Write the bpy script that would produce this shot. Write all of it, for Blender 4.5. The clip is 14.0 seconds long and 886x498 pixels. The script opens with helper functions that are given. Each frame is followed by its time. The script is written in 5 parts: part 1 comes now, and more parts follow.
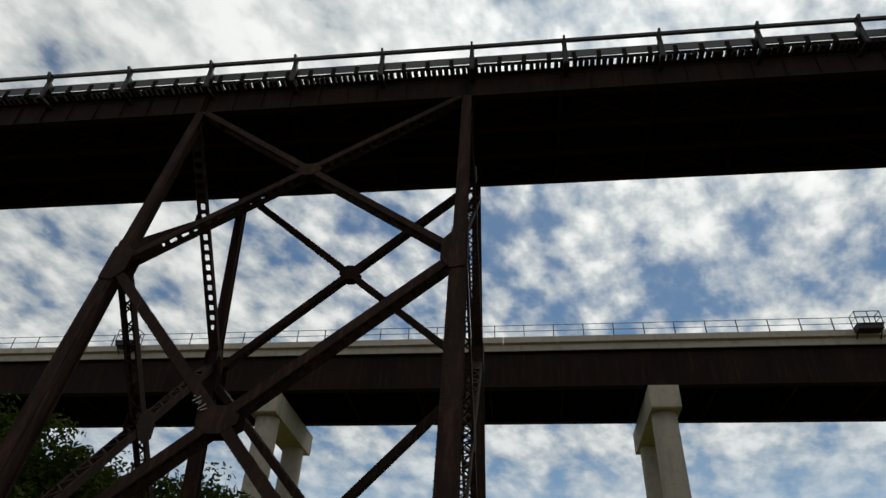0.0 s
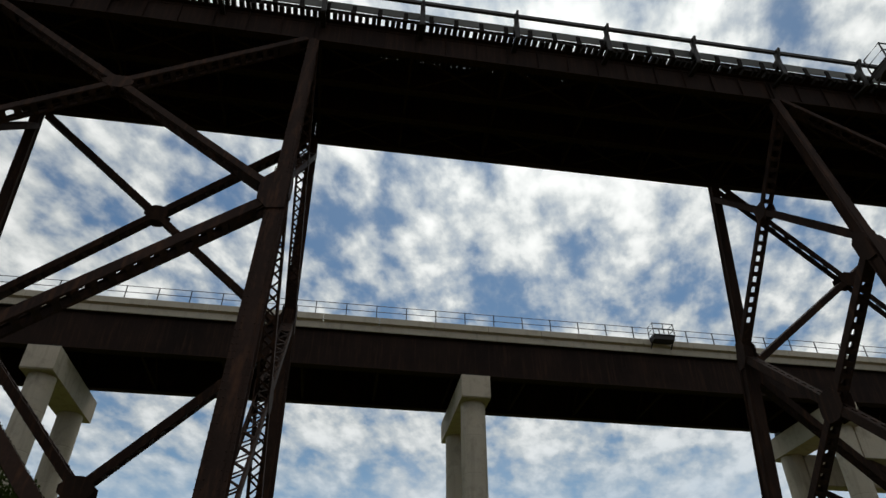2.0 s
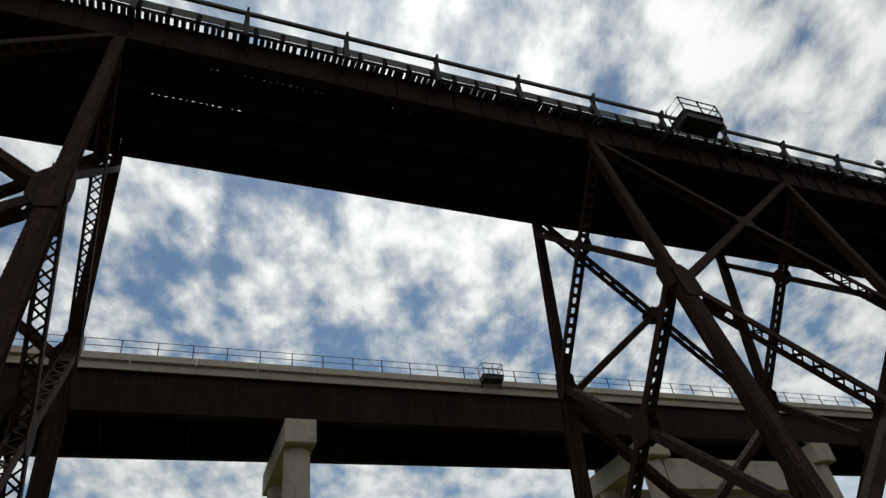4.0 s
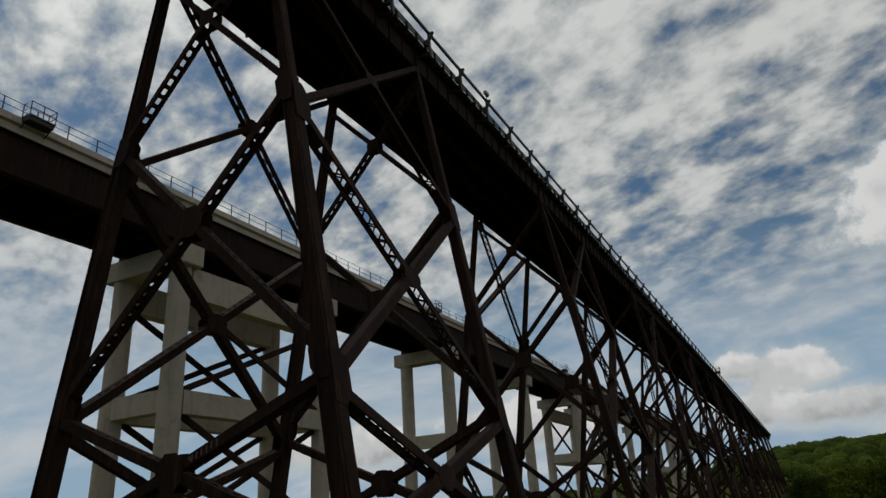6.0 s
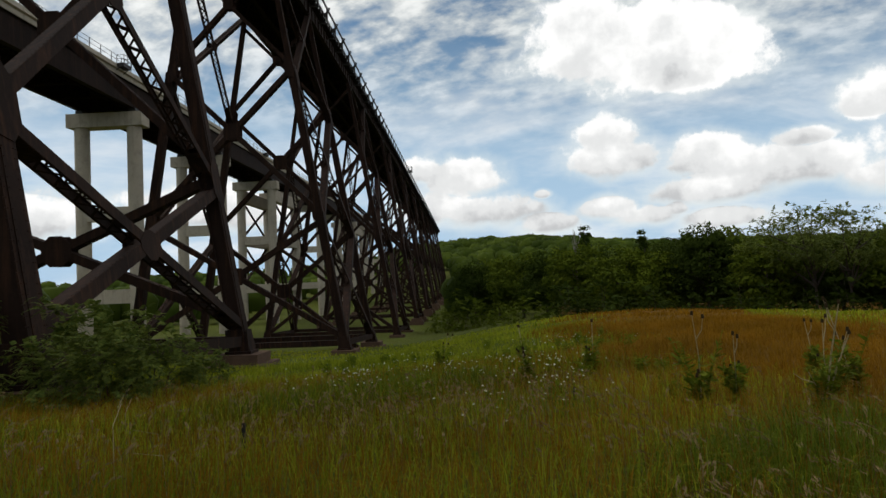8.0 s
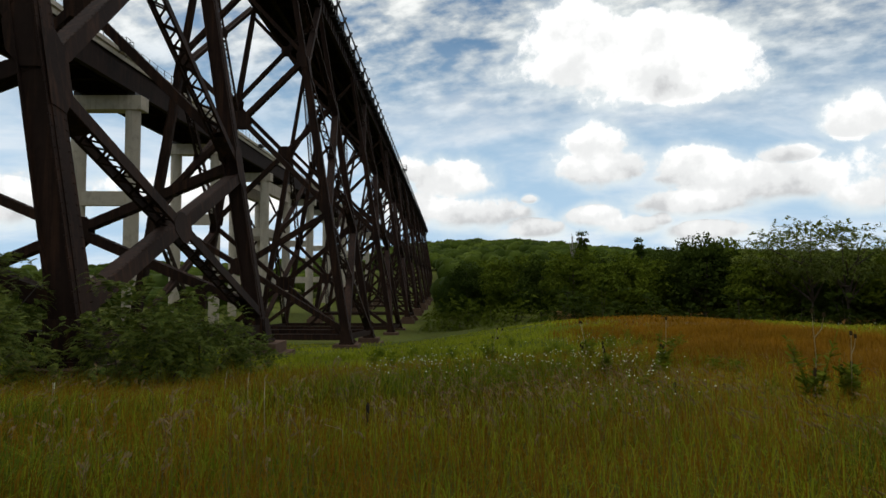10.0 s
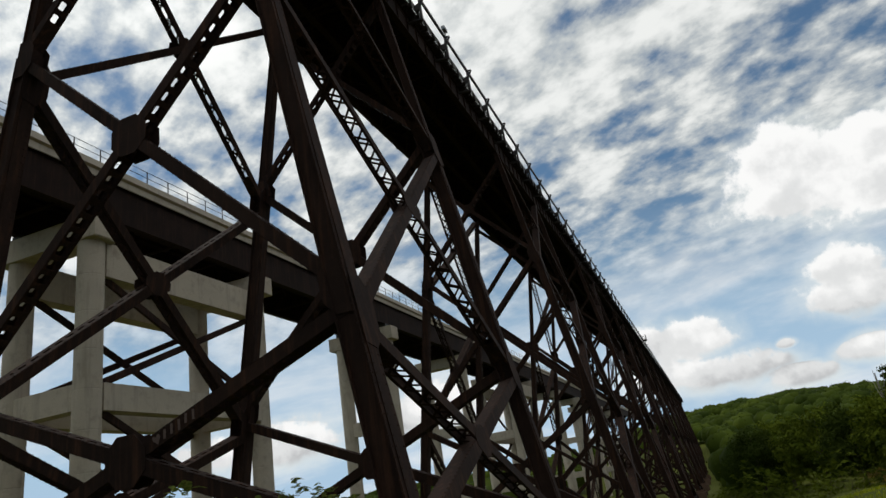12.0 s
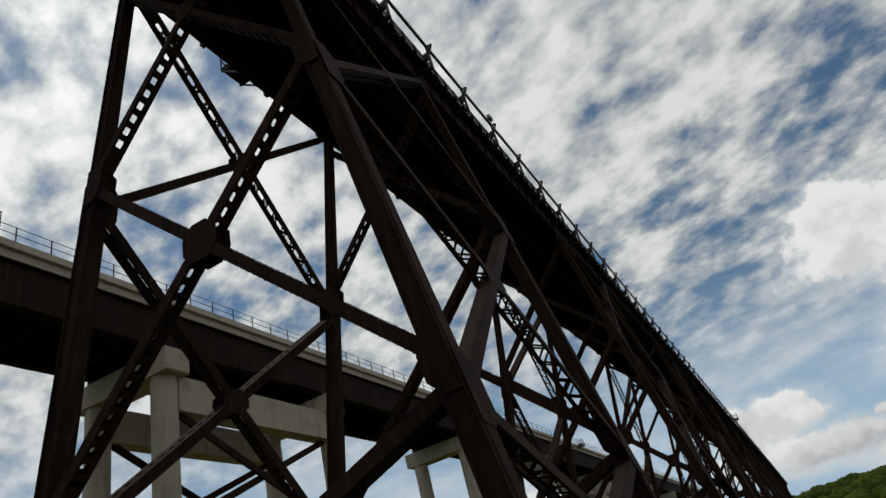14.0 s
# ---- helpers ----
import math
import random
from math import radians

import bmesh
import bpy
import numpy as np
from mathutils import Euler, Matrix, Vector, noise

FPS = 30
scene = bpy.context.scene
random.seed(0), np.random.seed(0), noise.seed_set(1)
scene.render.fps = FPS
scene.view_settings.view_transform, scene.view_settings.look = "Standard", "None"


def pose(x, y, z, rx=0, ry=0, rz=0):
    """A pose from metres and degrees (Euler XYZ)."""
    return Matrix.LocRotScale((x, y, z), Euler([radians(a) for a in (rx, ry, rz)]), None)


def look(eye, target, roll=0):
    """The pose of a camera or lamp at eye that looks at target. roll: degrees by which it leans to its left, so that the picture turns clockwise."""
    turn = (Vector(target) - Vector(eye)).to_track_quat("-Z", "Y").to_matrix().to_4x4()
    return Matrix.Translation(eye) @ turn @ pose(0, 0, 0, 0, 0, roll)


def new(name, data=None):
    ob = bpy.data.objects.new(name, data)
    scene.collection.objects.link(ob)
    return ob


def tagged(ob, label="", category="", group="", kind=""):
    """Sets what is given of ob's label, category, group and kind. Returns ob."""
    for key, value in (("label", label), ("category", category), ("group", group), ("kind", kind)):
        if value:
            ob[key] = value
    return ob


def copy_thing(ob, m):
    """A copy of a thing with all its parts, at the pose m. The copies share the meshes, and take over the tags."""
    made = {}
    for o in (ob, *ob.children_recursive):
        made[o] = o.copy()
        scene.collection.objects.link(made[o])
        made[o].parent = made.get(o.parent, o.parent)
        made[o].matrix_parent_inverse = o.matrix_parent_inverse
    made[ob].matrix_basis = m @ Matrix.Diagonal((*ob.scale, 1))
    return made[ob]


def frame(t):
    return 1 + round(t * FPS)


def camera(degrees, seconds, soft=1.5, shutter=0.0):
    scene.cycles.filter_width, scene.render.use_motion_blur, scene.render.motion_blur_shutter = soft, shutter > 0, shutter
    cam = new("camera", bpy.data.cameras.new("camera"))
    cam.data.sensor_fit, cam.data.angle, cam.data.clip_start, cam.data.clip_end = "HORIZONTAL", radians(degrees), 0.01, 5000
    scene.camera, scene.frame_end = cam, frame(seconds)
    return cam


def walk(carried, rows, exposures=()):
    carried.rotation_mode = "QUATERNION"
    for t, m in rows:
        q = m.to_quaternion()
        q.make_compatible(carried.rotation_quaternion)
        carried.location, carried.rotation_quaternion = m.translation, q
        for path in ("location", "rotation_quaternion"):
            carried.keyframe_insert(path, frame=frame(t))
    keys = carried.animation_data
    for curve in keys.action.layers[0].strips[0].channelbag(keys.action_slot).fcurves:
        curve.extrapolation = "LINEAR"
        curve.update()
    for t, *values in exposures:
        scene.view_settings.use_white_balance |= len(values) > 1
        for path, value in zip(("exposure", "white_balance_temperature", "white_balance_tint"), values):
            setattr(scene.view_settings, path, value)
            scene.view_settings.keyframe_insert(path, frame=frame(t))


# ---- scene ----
cam = camera(66.85, 14.0)
PATH = [
    (0, (2.227, -22.206, 2.839), (2.004, -20.615, 4.029), 2.63),
    (0.5, (2.333, -21.469, 2.661), (2.261, -19.864, 3.852), 3.23),
    (1, (2.371, -20.851, 2.623), (2.436, -19.194, 3.742), 3.94),
    (1.5, (2.475, -20.381, 2.657), (2.596, -18.781, 3.851), 1.62),
    (2, (2.778, -19.995, 2.691), (3.033, -18.404, 3.876), -0.05),
    (2.5, (3.101, -19.687, 2.713), (3.555, -18.250, 4.027), -4.42),
    (2.7, (3.285, -19.451, 2.771), (3.814, -18.020, 4.064), -6.80),
    (4.8, (4.318, -17.774, 2.406), (5.229, -16.549, 3.698), -9.14),
    (5, (4.383, -17.532, 2.400), (5.461, -16.453, 3.694), -11.59),
    (5.5, (4.690, -17.055, 2.273), (6.117, -16.132, 3.328), -9.82),
    (6, (5.069, -16.808, 2.246), (6.737, -15.983, 2.979), -3.87),
    (6.5, (5.570, -16.369, 2.246), (7.377, -15.710, 2.792), -3.45),
    (7, (6.219, -15.765, 2.279), (8.127, -15.212, 2.506), -5.87),
    (7.5, (7.031, -15.095, 2.210), (9.017, -14.888, 2.321), -2.88),
    (8, (7.883, -14.403, 2.112), (9.880, -14.347, 2.197), -2.35),
    (8.2, (8.201, -14.135, 2.044), (10.200, -14.128, 2.121), -3.23),
    (10.3, (8.022, -12.524, 1.946), (10.019, -12.495, 2.049), 0.69),
    (10.5, (8.022, -12.334, 1.974), (10.004, -12.191, 2.202), -1.15),
    (11, (8.034, -11.898, 2.125), (9.980, -11.597, 2.479), -4.12),
    (11.5, (8.208, -11.390, 2.167), (10.100, -10.966, 2.657), -9.13),
    (12, (8.617, -10.953, 2.204), (10.403, -10.360, 2.881), -9.15),
    (12.5, (8.943, -10.501, 2.202), (10.642, -9.907, 3.074), -8.88),
    (13, (9.248, -9.996, 2.186), (10.849, -9.348, 3.194), -9.31),
    (13.5, (9.591, -9.581, 2.219), (11.198, -8.988, 3.252), -11.69),
    (14, (9.920, -9.128, 2.156), (11.543, -8.503, 3.144), -15.55),
]
walk(cam, [(t, look(eye, target, roll)) for t, eye, target, roll in PATH],
     exposures=[(0.0, -0.25), (2.0, -0.2), (5.0, -0.33), (5.5, -0.55), (6.0, -0.7), (6.5, -0.6), (7.0, -0.5), (7.5, -0.1), (8.0, 0.0), (10.5, 0.12), (11.0, 0.08), (12.0, -0.1), (13.0, -0.32), (14.0, -0.4)])

# ---------- sky, sun ----------
SUN_EL, SUN_AZ = 62.0, 20.0          # degrees above the horizon; from +y towards +x
world = bpy.data.worlds.new("sky")
scene.world = world
world.use_nodes = True
W = world.node_tree
W.nodes.clear()


def wn(kind, **inputs):
    n = W.nodes.new(kind)
    for k, v in inputs.items():
        n.inputs[k].default_value = v
    return n


def wmath(op, a, b=None, clamp=False):
    n = W.nodes.new("ShaderNodeMath")
    n.operation, n.use_clamp = op, clamp
    for i, s in enumerate((a, b)):
        if s is None:
            continue
        if isinstance(s, (int, float)):
            n.inputs[i].default_value = s
        else:
            W.links.new(s, n.inputs[i])
    return n.outputs[0]


def wramp(fac, stops):
    n = W.nodes.new("ShaderNodeValToRGB")
    n.color_ramp.interpolation = "EASE"
    while len(n.color_ramp.elements) < len(stops):
        n.color_ramp.elements.new(0.5)
    for e, (p, c) in zip(n.color_ramp.elements, stops):
        e.position, e.color = p, (*c, 1) if len(c) == 3 else c
    W.links.new(fac, n.inputs[0])
    return n.outputs[0]


def wmix(fac, a, b):
    n = W.nodes.new("ShaderNodeMix")
    n.data_type = "RGBA"
    for i, s in ((0, fac), (6, a), (7, b)):
        if isinstance(s, (int, float)):
            n.inputs[i].default_value = s
        elif isinstance(s, tuple):
            n.inputs[i].default_value = (*s, 1)
        else:
            W.links.new(s, n.inputs[i])
    return n.outputs[2]


def wnoise(vec, scale, detail, rough, distort=0.0):
    n = wn("ShaderNodeTexNoise", Scale=scale, Detail=detail, Roughness=rough, Distortion=distort)
    W.links.new(vec, n.inputs["Vector"])
    return n.outputs["Fac"]


sky = W.nodes.new("ShaderNodeTexSky")
sky.sky_type, sky.sun_disc = "NISHITA", False
sky.sun_elevation, sky.sun_rotation = radians(SUN_EL), radians(SUN_AZ)
sky.air_density, sky.dust_density, sky.ozone_density = 1.2, 0.6, 2.0
tc = W.nodes.new("ShaderNodeTexCoord")
sep = W.nodes.new("ShaderNodeSeparateXYZ")
W.links.new(tc.outputs["Generated"], sep.inputs[0])
dx, dy, dz = sep.outputs
# flat cloud layer overhead: direction projected on a plane
up = wmath("ADD", wmath("MAXIMUM", dz, 0.0), 0.30)
flat = W.nodes.new("ShaderNodeCombineXYZ")
W.links.new(wmath("DIVIDE", dx, up), flat.inputs[0])
W.links.new(wmath("DIVIDE", dy, up), flat.inputs[1])
stretch = wn("ShaderNodeMapping")
stretch.vector_type = "TEXTURE"
stretch.inputs["Rotation"].default_value = (0, 0, radians(66))
stretch.inputs["Scale"].default_value = (1.2, 0.95, 1.0)
W.links.new(flat.outputs[0], stretch.inputs["Vector"])
fv = stretch.outputs[0]
puffs = wmath("ADD", wmath("MULTIPLY", wnoise(fv, 8.5, 8.0, 0.55, 0.10), 0.62), wmath("MULTIPLY", wnoise(fv, 19.0, 6.0, 0.52, 0.05), 0.38))
patches = wnoise(fv, 2.3, 4.0, 0.5)
az_n = wmath("MULTIPLY", wmath("ARCTAN2", dx, dy), 180 / math.pi)
el_n = wmath("MULTIPLY", wmath("ARCSINE", dz), 180 / math.pi)
# thicker banks and blue openings of the layer: azimuth, elevation, half widths, strength
BANKS = [
    (16.5, 31.3, 6, 4, -0.07), (25.5, 35.0, 5, 4, -0.05), (-12.5, 32.5, 7, 4, -0.06), (0.2, 56.5, 7, 4, -0.05), (16.9, 58.0, 9, 4, -0.05), (-21.6, 37.7, 5, 4, -0.05),
    (52.0, 47.0, 5, 4, -0.06), (3.1, 44.0, 8, 5, -0.05), (40.9, 29.7, 6, 4, -0.05), (81.0, 47.5, 5, 4, -0.05), (47.6, 53.6, 6, 4, -0.05), (37.0, 47.0, 6, 4, -0.05),
    (80.8, 28.0, 5, 4, -0.03), (98.0, 27.0, 6, 3, -0.03), (84.0, 20.0, 8, 4, -0.03), (112.0, 29.0, 6, 5, -0.03), (15.0, 45.0, 8, 4, -0.04), (8.0, 33.0, 5, 3, -0.04),
    (23.7, 27.8, 7, 4, 0.04), (12.0, 38.0, 5, 3, 0.03), (-25.0, 33.5, 6, 5, 0.04), (-26.0, 54.0, 16, 6, 0.12), (-46.0, 44.0, 12, 9, 0.10), (38.4, 53.0, 9, 5, 0.06),
    (24.6, 40.0, 6, 4, 0.03), (61.0, 46.0, 8, 6, 0.07), (72.5, 48.2, 7, 5, 0.07), (88.0, 43.0, 9, 5, 0.07), (75.0, 33.0, 8, 6, 0.05), (100.0, 37.0, 12, 5, 0.05), (88.0, 33.0, 8, 5, 0.04),
]
bank = None
for az, el, ra, re, k in BANKS:
    u = wmath("DIVIDE", wmath("SUBTRACT", az_n, az), ra / math.cos(radians(el)))
    v = wmath("DIVIDE", wmath("SUBTRACT", el_n, el), re)
    q = wmath("ADD", wmath("MULTIPLY", u, u), wmath("MULTIPLY", v, v))
    g = wmath("MULTIPLY", wmath("POWER", 2.718, wmath("MULTIPLY", q, -0.7)), k)
    bank = g if bank is None else wmath("ADD", bank, g)
# the layer opens towards the east
open_east = wmath("MULTIPLY", wramp(dx, [(0.35, (0, 0, 0)), (0.9, (1, 1, 1))]), 0.015)
cover = wmath("ADD", bank, wmath("SUBTRACT", wmath("ADD", wmath("MULTIPLY", puffs, 1.06), wmath("MULTIPLY", patches, 0.22)), wmath("ADD", open_east, 0.075)))
high_mask = wramp(cover, [(0.395, (0, 0, 0)), (0.625, (1, 1, 1))])
high_tone = wramp(wmath("ADD", wmath("MULTIPLY", bank, 0.6), wmath("ADD", wmath("MULTIPLY", puffs, 1.0), wmath("MULTIPLY", patches, 0.20))),
                  [(0.46, (0.42, 0.45, 0.48)), (0.58, (0.62, 0.65, 0.64)), (0.74, (0.97, 0.98, 0.95))])
# clouds are brighter round the sun
to_sun = W.nodes.new("ShaderNodeVectorMath")
to_sun.operation = "DOT_PRODUCT"
W.links.new(tc.outputs["Generated"], to_sun.inputs[0])
to_sun.inputs[1].default_value = (math.sin(radians(SUN_AZ)) * math.cos(radians(SUN_EL)), math.cos(radians(SUN_AZ)) * math.cos(radians(SUN_EL)), math.sin(radians(SUN_EL)))
near_sun = wmath("POWER", wmath("MAXIMUM", to_sun.outputs["Value"], 0.0), 7.0)
glow = W.nodes.new("ShaderNodeVectorMath")
glow.operation = "SCALE"
W.links.new(high_tone, glow.inputs[0])
W.links.new(wmath("ADD", 1.0, wmath("MULTIPLY", near_sun, 0.55)), glow.inputs["Scale"])
high_tone = glow.outputs[0]
# towards the horizon the layer thins to soft streaks
streak_map = wn("ShaderNodeMapping")
streak_map.inputs["Rotation"].default_value = (0, 0, radians(20))
streak_map.inputs["Scale"].default_value = (1.25, 0.7, 1.0)
W.links.new(flat.outputs[0], streak_map.inputs["Vector"])
streaks = wmath("MULTIPLY", wramp(wnoise(streak_map.outputs[0], 1.6, 6.0, 0.6, 0.3), [(0.42, (0, 0, 0)), (0.70, (1, 1, 1))]), 0.75)
aloft = wramp(dz, [(0.15, (0, 0, 0)), (0.40, (1, 1, 1))])
blue = W.nodes.new("ShaderNodeMixRGB")
blue.blend_type = "MULTIPLY"
blue.inputs[0].default_value = 1.0
blue.inputs[2].default_value = (0.053, 0.067, 0.072, 1)
W.links.new(sky.outputs[0], blue.inputs[1])
pale = wmix(wramp(dz, [(0.0, (0.95, 0.95, 0.95)), (0.5, (0.15, 0.15, 0.15))]), blue.outputs[0], (0.44, 0.62, 0.81))
low_layer = wmix(streaks, pale, (0.90, 0.92, 0.93))
high_layer = wmix(wmath("MULTIPLY", high_mask, 0.93), blue.outputs[0], high_tone)
layer = wmix(aloft, low_layer, high_layer)
# heaped clouds low over the valley: ellipses in the sky with billowed edges
billow = wnoise(tc.outputs["Generated"], 13.0, 8.0, 0.58)
curl = wnoise(tc.outputs["Generated"], 42.0, 5.0, 0.6)
HEAPS = [
    (103.0, 17.6, 7.4, 4.0), (101.0, 20.2, 4.0, 3.4), (111.5, 17.4, 4.6, 3.0), (108.0, 15.6, 8.2, 2.6), (106.5, 19.2, 4.4, 2.2),
    (102.8, 10.8, 2.8, 2.0), (103.2, 8.9, 4.6, 2.2), (110.2, 8.3, 4.4, 2.2), (115.6, 7.2, 5.4, 2.2), (117.0, 9.4, 2.2, 1.0), (109.6, 5.9, 5.6, 1.6),
    (121.6, 11.4, 2.8, 1.8), (122.6, 6.0, 3.4, 2.0), (90.2, 8.0, 3.8, 2.2), (86.8, 8.9, 2.6, 1.6), (92.4, 5.2, 5.4, 1.9), (88.0, 5.6, 4.0, 2.2),
    (97.6, 4.0, 3.2, 1.2), (102.6, 4.9, 3.2, 1.3), (105.2, 4.2, 3.0, 1.2), (107.7, 4.7, 1.1, 0.7), (111.5, 3.6, 4.0, 1.2),
    (97.0, 6.6, 0.8, 0.5), (128.0, 7.0, 8.0, 3.0),
    (140.0, 9.0, 9.0, 3.5), (70.0, 6.0, 9.0, 2.6), (55.0, 5.0, 8.0, 2.4),
]


def direction(az, el):
    return (math.sin(radians(az)) * math.cos(radians(el)), math.cos(radians(az)) * math.cos(radians(el)), math.sin(radians(el)))


heap, num, den = None, None, None
ragged = wmath("ADD", wmath("MULTIPLY", wmath("SUBTRACT", billow, 0.5), 1.9), wmath("MULTIPLY", wmath("SUBTRACT", curl, 0.5), 0.55))
for az, el, ra, re in HEAPS:
    u = wmath("DIVIDE", wmath("SUBTRACT", az_n, az), ra)
    v0 = wmath("DIVIDE", wmath("SUBTRACT", el_n, el), re)
    v = wmath("ADD", v0, wmath("MULTIPLY", wmath("MINIMUM", v0, 0.0), 0.45))
    inside = wmath("SUBTRACT", 1.0, wmath("SQRT", wmath("ADD", wmath("MULTIPLY", u, u), wmath("MULTIPLY", v, v))))
    weight = wmath("ADD", wmath("MAXIMUM", inside, 0.0), 0.002)
    lift = wmath("MULTIPLY", weight, v0)
    heap = inside if heap is None else wmath("MAXIMUM", heap, inside)
    num = lift if num is None else wmath("ADD", num, lift)
    den = weight if den is None else wmath("ADD", den, weight)
lean = wmath("DIVIDE", num, den)
# crisp billowed tops, bases that melt into the haze
soft = wmath("ADD", 0.24, wmath("MULTIPLY", wmath("MAXIMUM", wmath("MULTIPLY", wmath("ADD", lean, 0.1), -1.0), 0.0), 1.5))
veil = wramp(wmath("ADD", wmath("ADD", heap, 0.45), wmath("MULTIPLY", wmath("SUBTRACT", billow, 0.5), 1.6)), [(0.0, (0, 0, 0)), (0.9, (0.72, 0.72, 0.72))])
layer = wmix(veil, layer, (0.82, 0.87, 0.86))
heap_mask = wramp(wmath("DIVIDE", wmath("ADD", heap, ragged), soft), [(0.0, (0, 0, 0)), (1.0, (1, 1, 1))])
shade = wmath("ADD", wmath("MULTIPLY", lean, 0.42), wmath("MULTIPLY", wmath("SUBTRACT", wnoise(tc.outputs["Generated"], 15.0, 6.0, 0.55), 0.22), 1.7))
heap_tone = wramp(shade, [(0.15, (0.57, 0.58, 0.59)), (0.45, (0.80, 0.81, 0.81)), (0.82, (1.03, 1.03, 1.02))])
layer = wmix(heap_mask, layer, heap_tone)
bg = W.nodes.new("ShaderNodeBackground")
bg.inputs[1].default_value = 1.0
W.links.new(layer, bg.inputs[0])
out = W.nodes.new("ShaderNodeOutputWorld")
W.links.new(bg.outputs[0], out.inputs[0])

lamp = bpy.data.lights.new("sun", "SUN")
lamp.energy, lamp.angle, lamp.color = 1.0, radians(18), (1.0, 0.95, 0.88)
sun = new("sun", lamp)
d = Vector(direction(SUN_AZ, SUN_EL))
sun.matrix_world = look(d * 200, (0, 0, 0))


# ---------- materials ----------
def material(name, build, rough=0.8, metal=0.0, gloss=0.12):
    m = bpy.data.materials.new(name)
    m.use_nodes = True
    t = m.node_tree
    b = t.nodes["Principled BSDF"]
    b.inputs["Roughness"].default_value = rough
    b.inputs["Metallic"].default_value = metal
    b.inputs["Specular IOR Level"].default_value = gloss
    build(t, b)
    return m


def noise_node(t, scale, detail=5.0, rough=0.6, coords="Object", squash=None):
    c = t.nodes.new("ShaderNodeTexCoord")
    n = t.nodes.new("ShaderNodeTexNoise")
    n.inputs["Scale"].default_value, n.inputs["Detail"].default_value, n.inputs["Roughness"].default_value = scale, detail, rough
    src = c.outputs[coords]
    if squash:
        mp = t.nodes.new("ShaderNodeMapping")
        mp.inputs["Scale"].default_value = squash
        t.links.new(src, mp.inputs["Vector"])
        src = mp.outputs[0]
    t.links.new(src, n.inputs["Vector"])
    return n.outputs["Fac"]


def ramp(t, fac, stops):
    n = t.nodes.new("ShaderNodeValToRGB")
    while len(n.color_ramp.elements) < len(stops):
        n.color_ramp.elements.new(0.5)
    for e, (p, c) in zip(n.color_ramp.elements, stops):
        e.position, e.color = p, (*c, 1)
    t.links.new(fac, n.inputs[0])
    return n.outputs[0]


def mix(t, fac, a, b, mode="MIX"):
    n = t.nodes.new("ShaderNodeMix")
    n.data_type, n.blend_type = "RGBA", mode
    for i, s in ((0, fac), (6, a), (7, b)):
        if isinstance(s, (int, float)):
            n.inputs[i].default_value = s
        elif isinstance(s, tuple):
            n.inputs[i].default_value = (*s, 1)
        else:
            t.links.new(s, n.inputs[i])
    return n.outputs[2]


def bump(t, b, fac, strength, dist):
    n = t.nodes.new("ShaderNodeBump")
    n.inputs["Strength"].default_value, n.inputs["Distance"].default_value = strength, dist
    t.links.new(fac, n.inputs["Height"])
    t.links.new(n.outputs[0], b.inputs["Normal"])


def steel(dark, mid, rust, coords="Object"):
    def build(t, b):
        big = noise_node(t, 0.35, 4, 0.6, coords)
        fine = noise_node(t, 9.0, 6, 0.65, coords)
        streak = noise_node(t, 1.0, 4, 0.6, coords, (5.0, 5.0, 0.35))
        c = mix(t, ramp(t, big, [(0.35, (0, 0, 0)), (0.65, (1, 1, 1))]), dark, mid)
        c = mix(t, ramp(t, streak, [(0.5, (0, 0, 0)), (0.72, (0.7, 0.7, 0.7))]), c, rust)
        c = mix(t, 0.35, c, ramp(t, fine, [(0.3, (0.3, 0.3, 0.3)), (0.7, (1.0, 1.0, 1.0))]), "MULTIPLY")
        t.links.new(c, b.inputs["Base Color"])
        bump(t, b, fine, 0.25, 0.01)
    return build


def concrete(t, b):
    big = noise_node(t, 0.25, 4, 0.6)
    fine = noise_node(t, 14.0, 6, 0.7)
    blot = noise_node(t, 0.9, 6, 0.68)
    streak = noise_node(t, 1.0, 5, 0.6, "Object", (1.6, 1.6, 0.16))
    lift = noise_node(t, 1.0, 2, 0.5, "Object", (0.05, 0.05, 0.42))
    c = mix(t, big, (0.47, 0.392, 0.300), (0.58, 0.490, 0.382))
    c = mix(t, ramp(t, lift, [(0.35, (0, 0, 0)), (0.65, (0.25, 0.25, 0.25))]), c, (0.36, 0.31, 0.24))
    c = mix(t, ramp(t, streak, [(0.54, (0, 0, 0)), (0.76, (0.55, 0.55, 0.55))]), c, (0.22, 0.180, 0.140))
    c = mix(t, ramp(t, blot, [(0.52, (0, 0, 0)), (0.72, (0.55, 0.55, 0.55))]), c, (0.25, 0.205, 0.16))
    c = mix(t, 0.3, c, ramp(t, fine, [(0.3, (0.55, 0.55, 0.55)), (0.7, (1, 1, 1))]), "MULTIPLY")
    t.links.new(c, b.inputs["Base Color"])
    bump(t, b, fine, 0.2, 0.01)


def timber(a, c2):
    def build(t, b):
        info = t.nodes.new("ShaderNodeObjectInfo")
        grain = noise_node(t, 3.0, 6, 0.65, "Object", (12.0, 0.8, 12.0))
        c = mix(t, grain, a, c2)
        v = t.nodes.new("ShaderNodeMapRange")
        v.inputs["To Min"].default_value, v.inputs["To Max"].default_value = 0.7, 1.15
        t.links.new(info.outputs["Random"], v.inputs["Value"])
        c = mix(t, 1.0, c, v.outputs[0], "MULTIPLY")
        t.links.new(c, b.inputs["Base Color"])
        bump(t, b, grain, 0.4, 0.01)
    return build


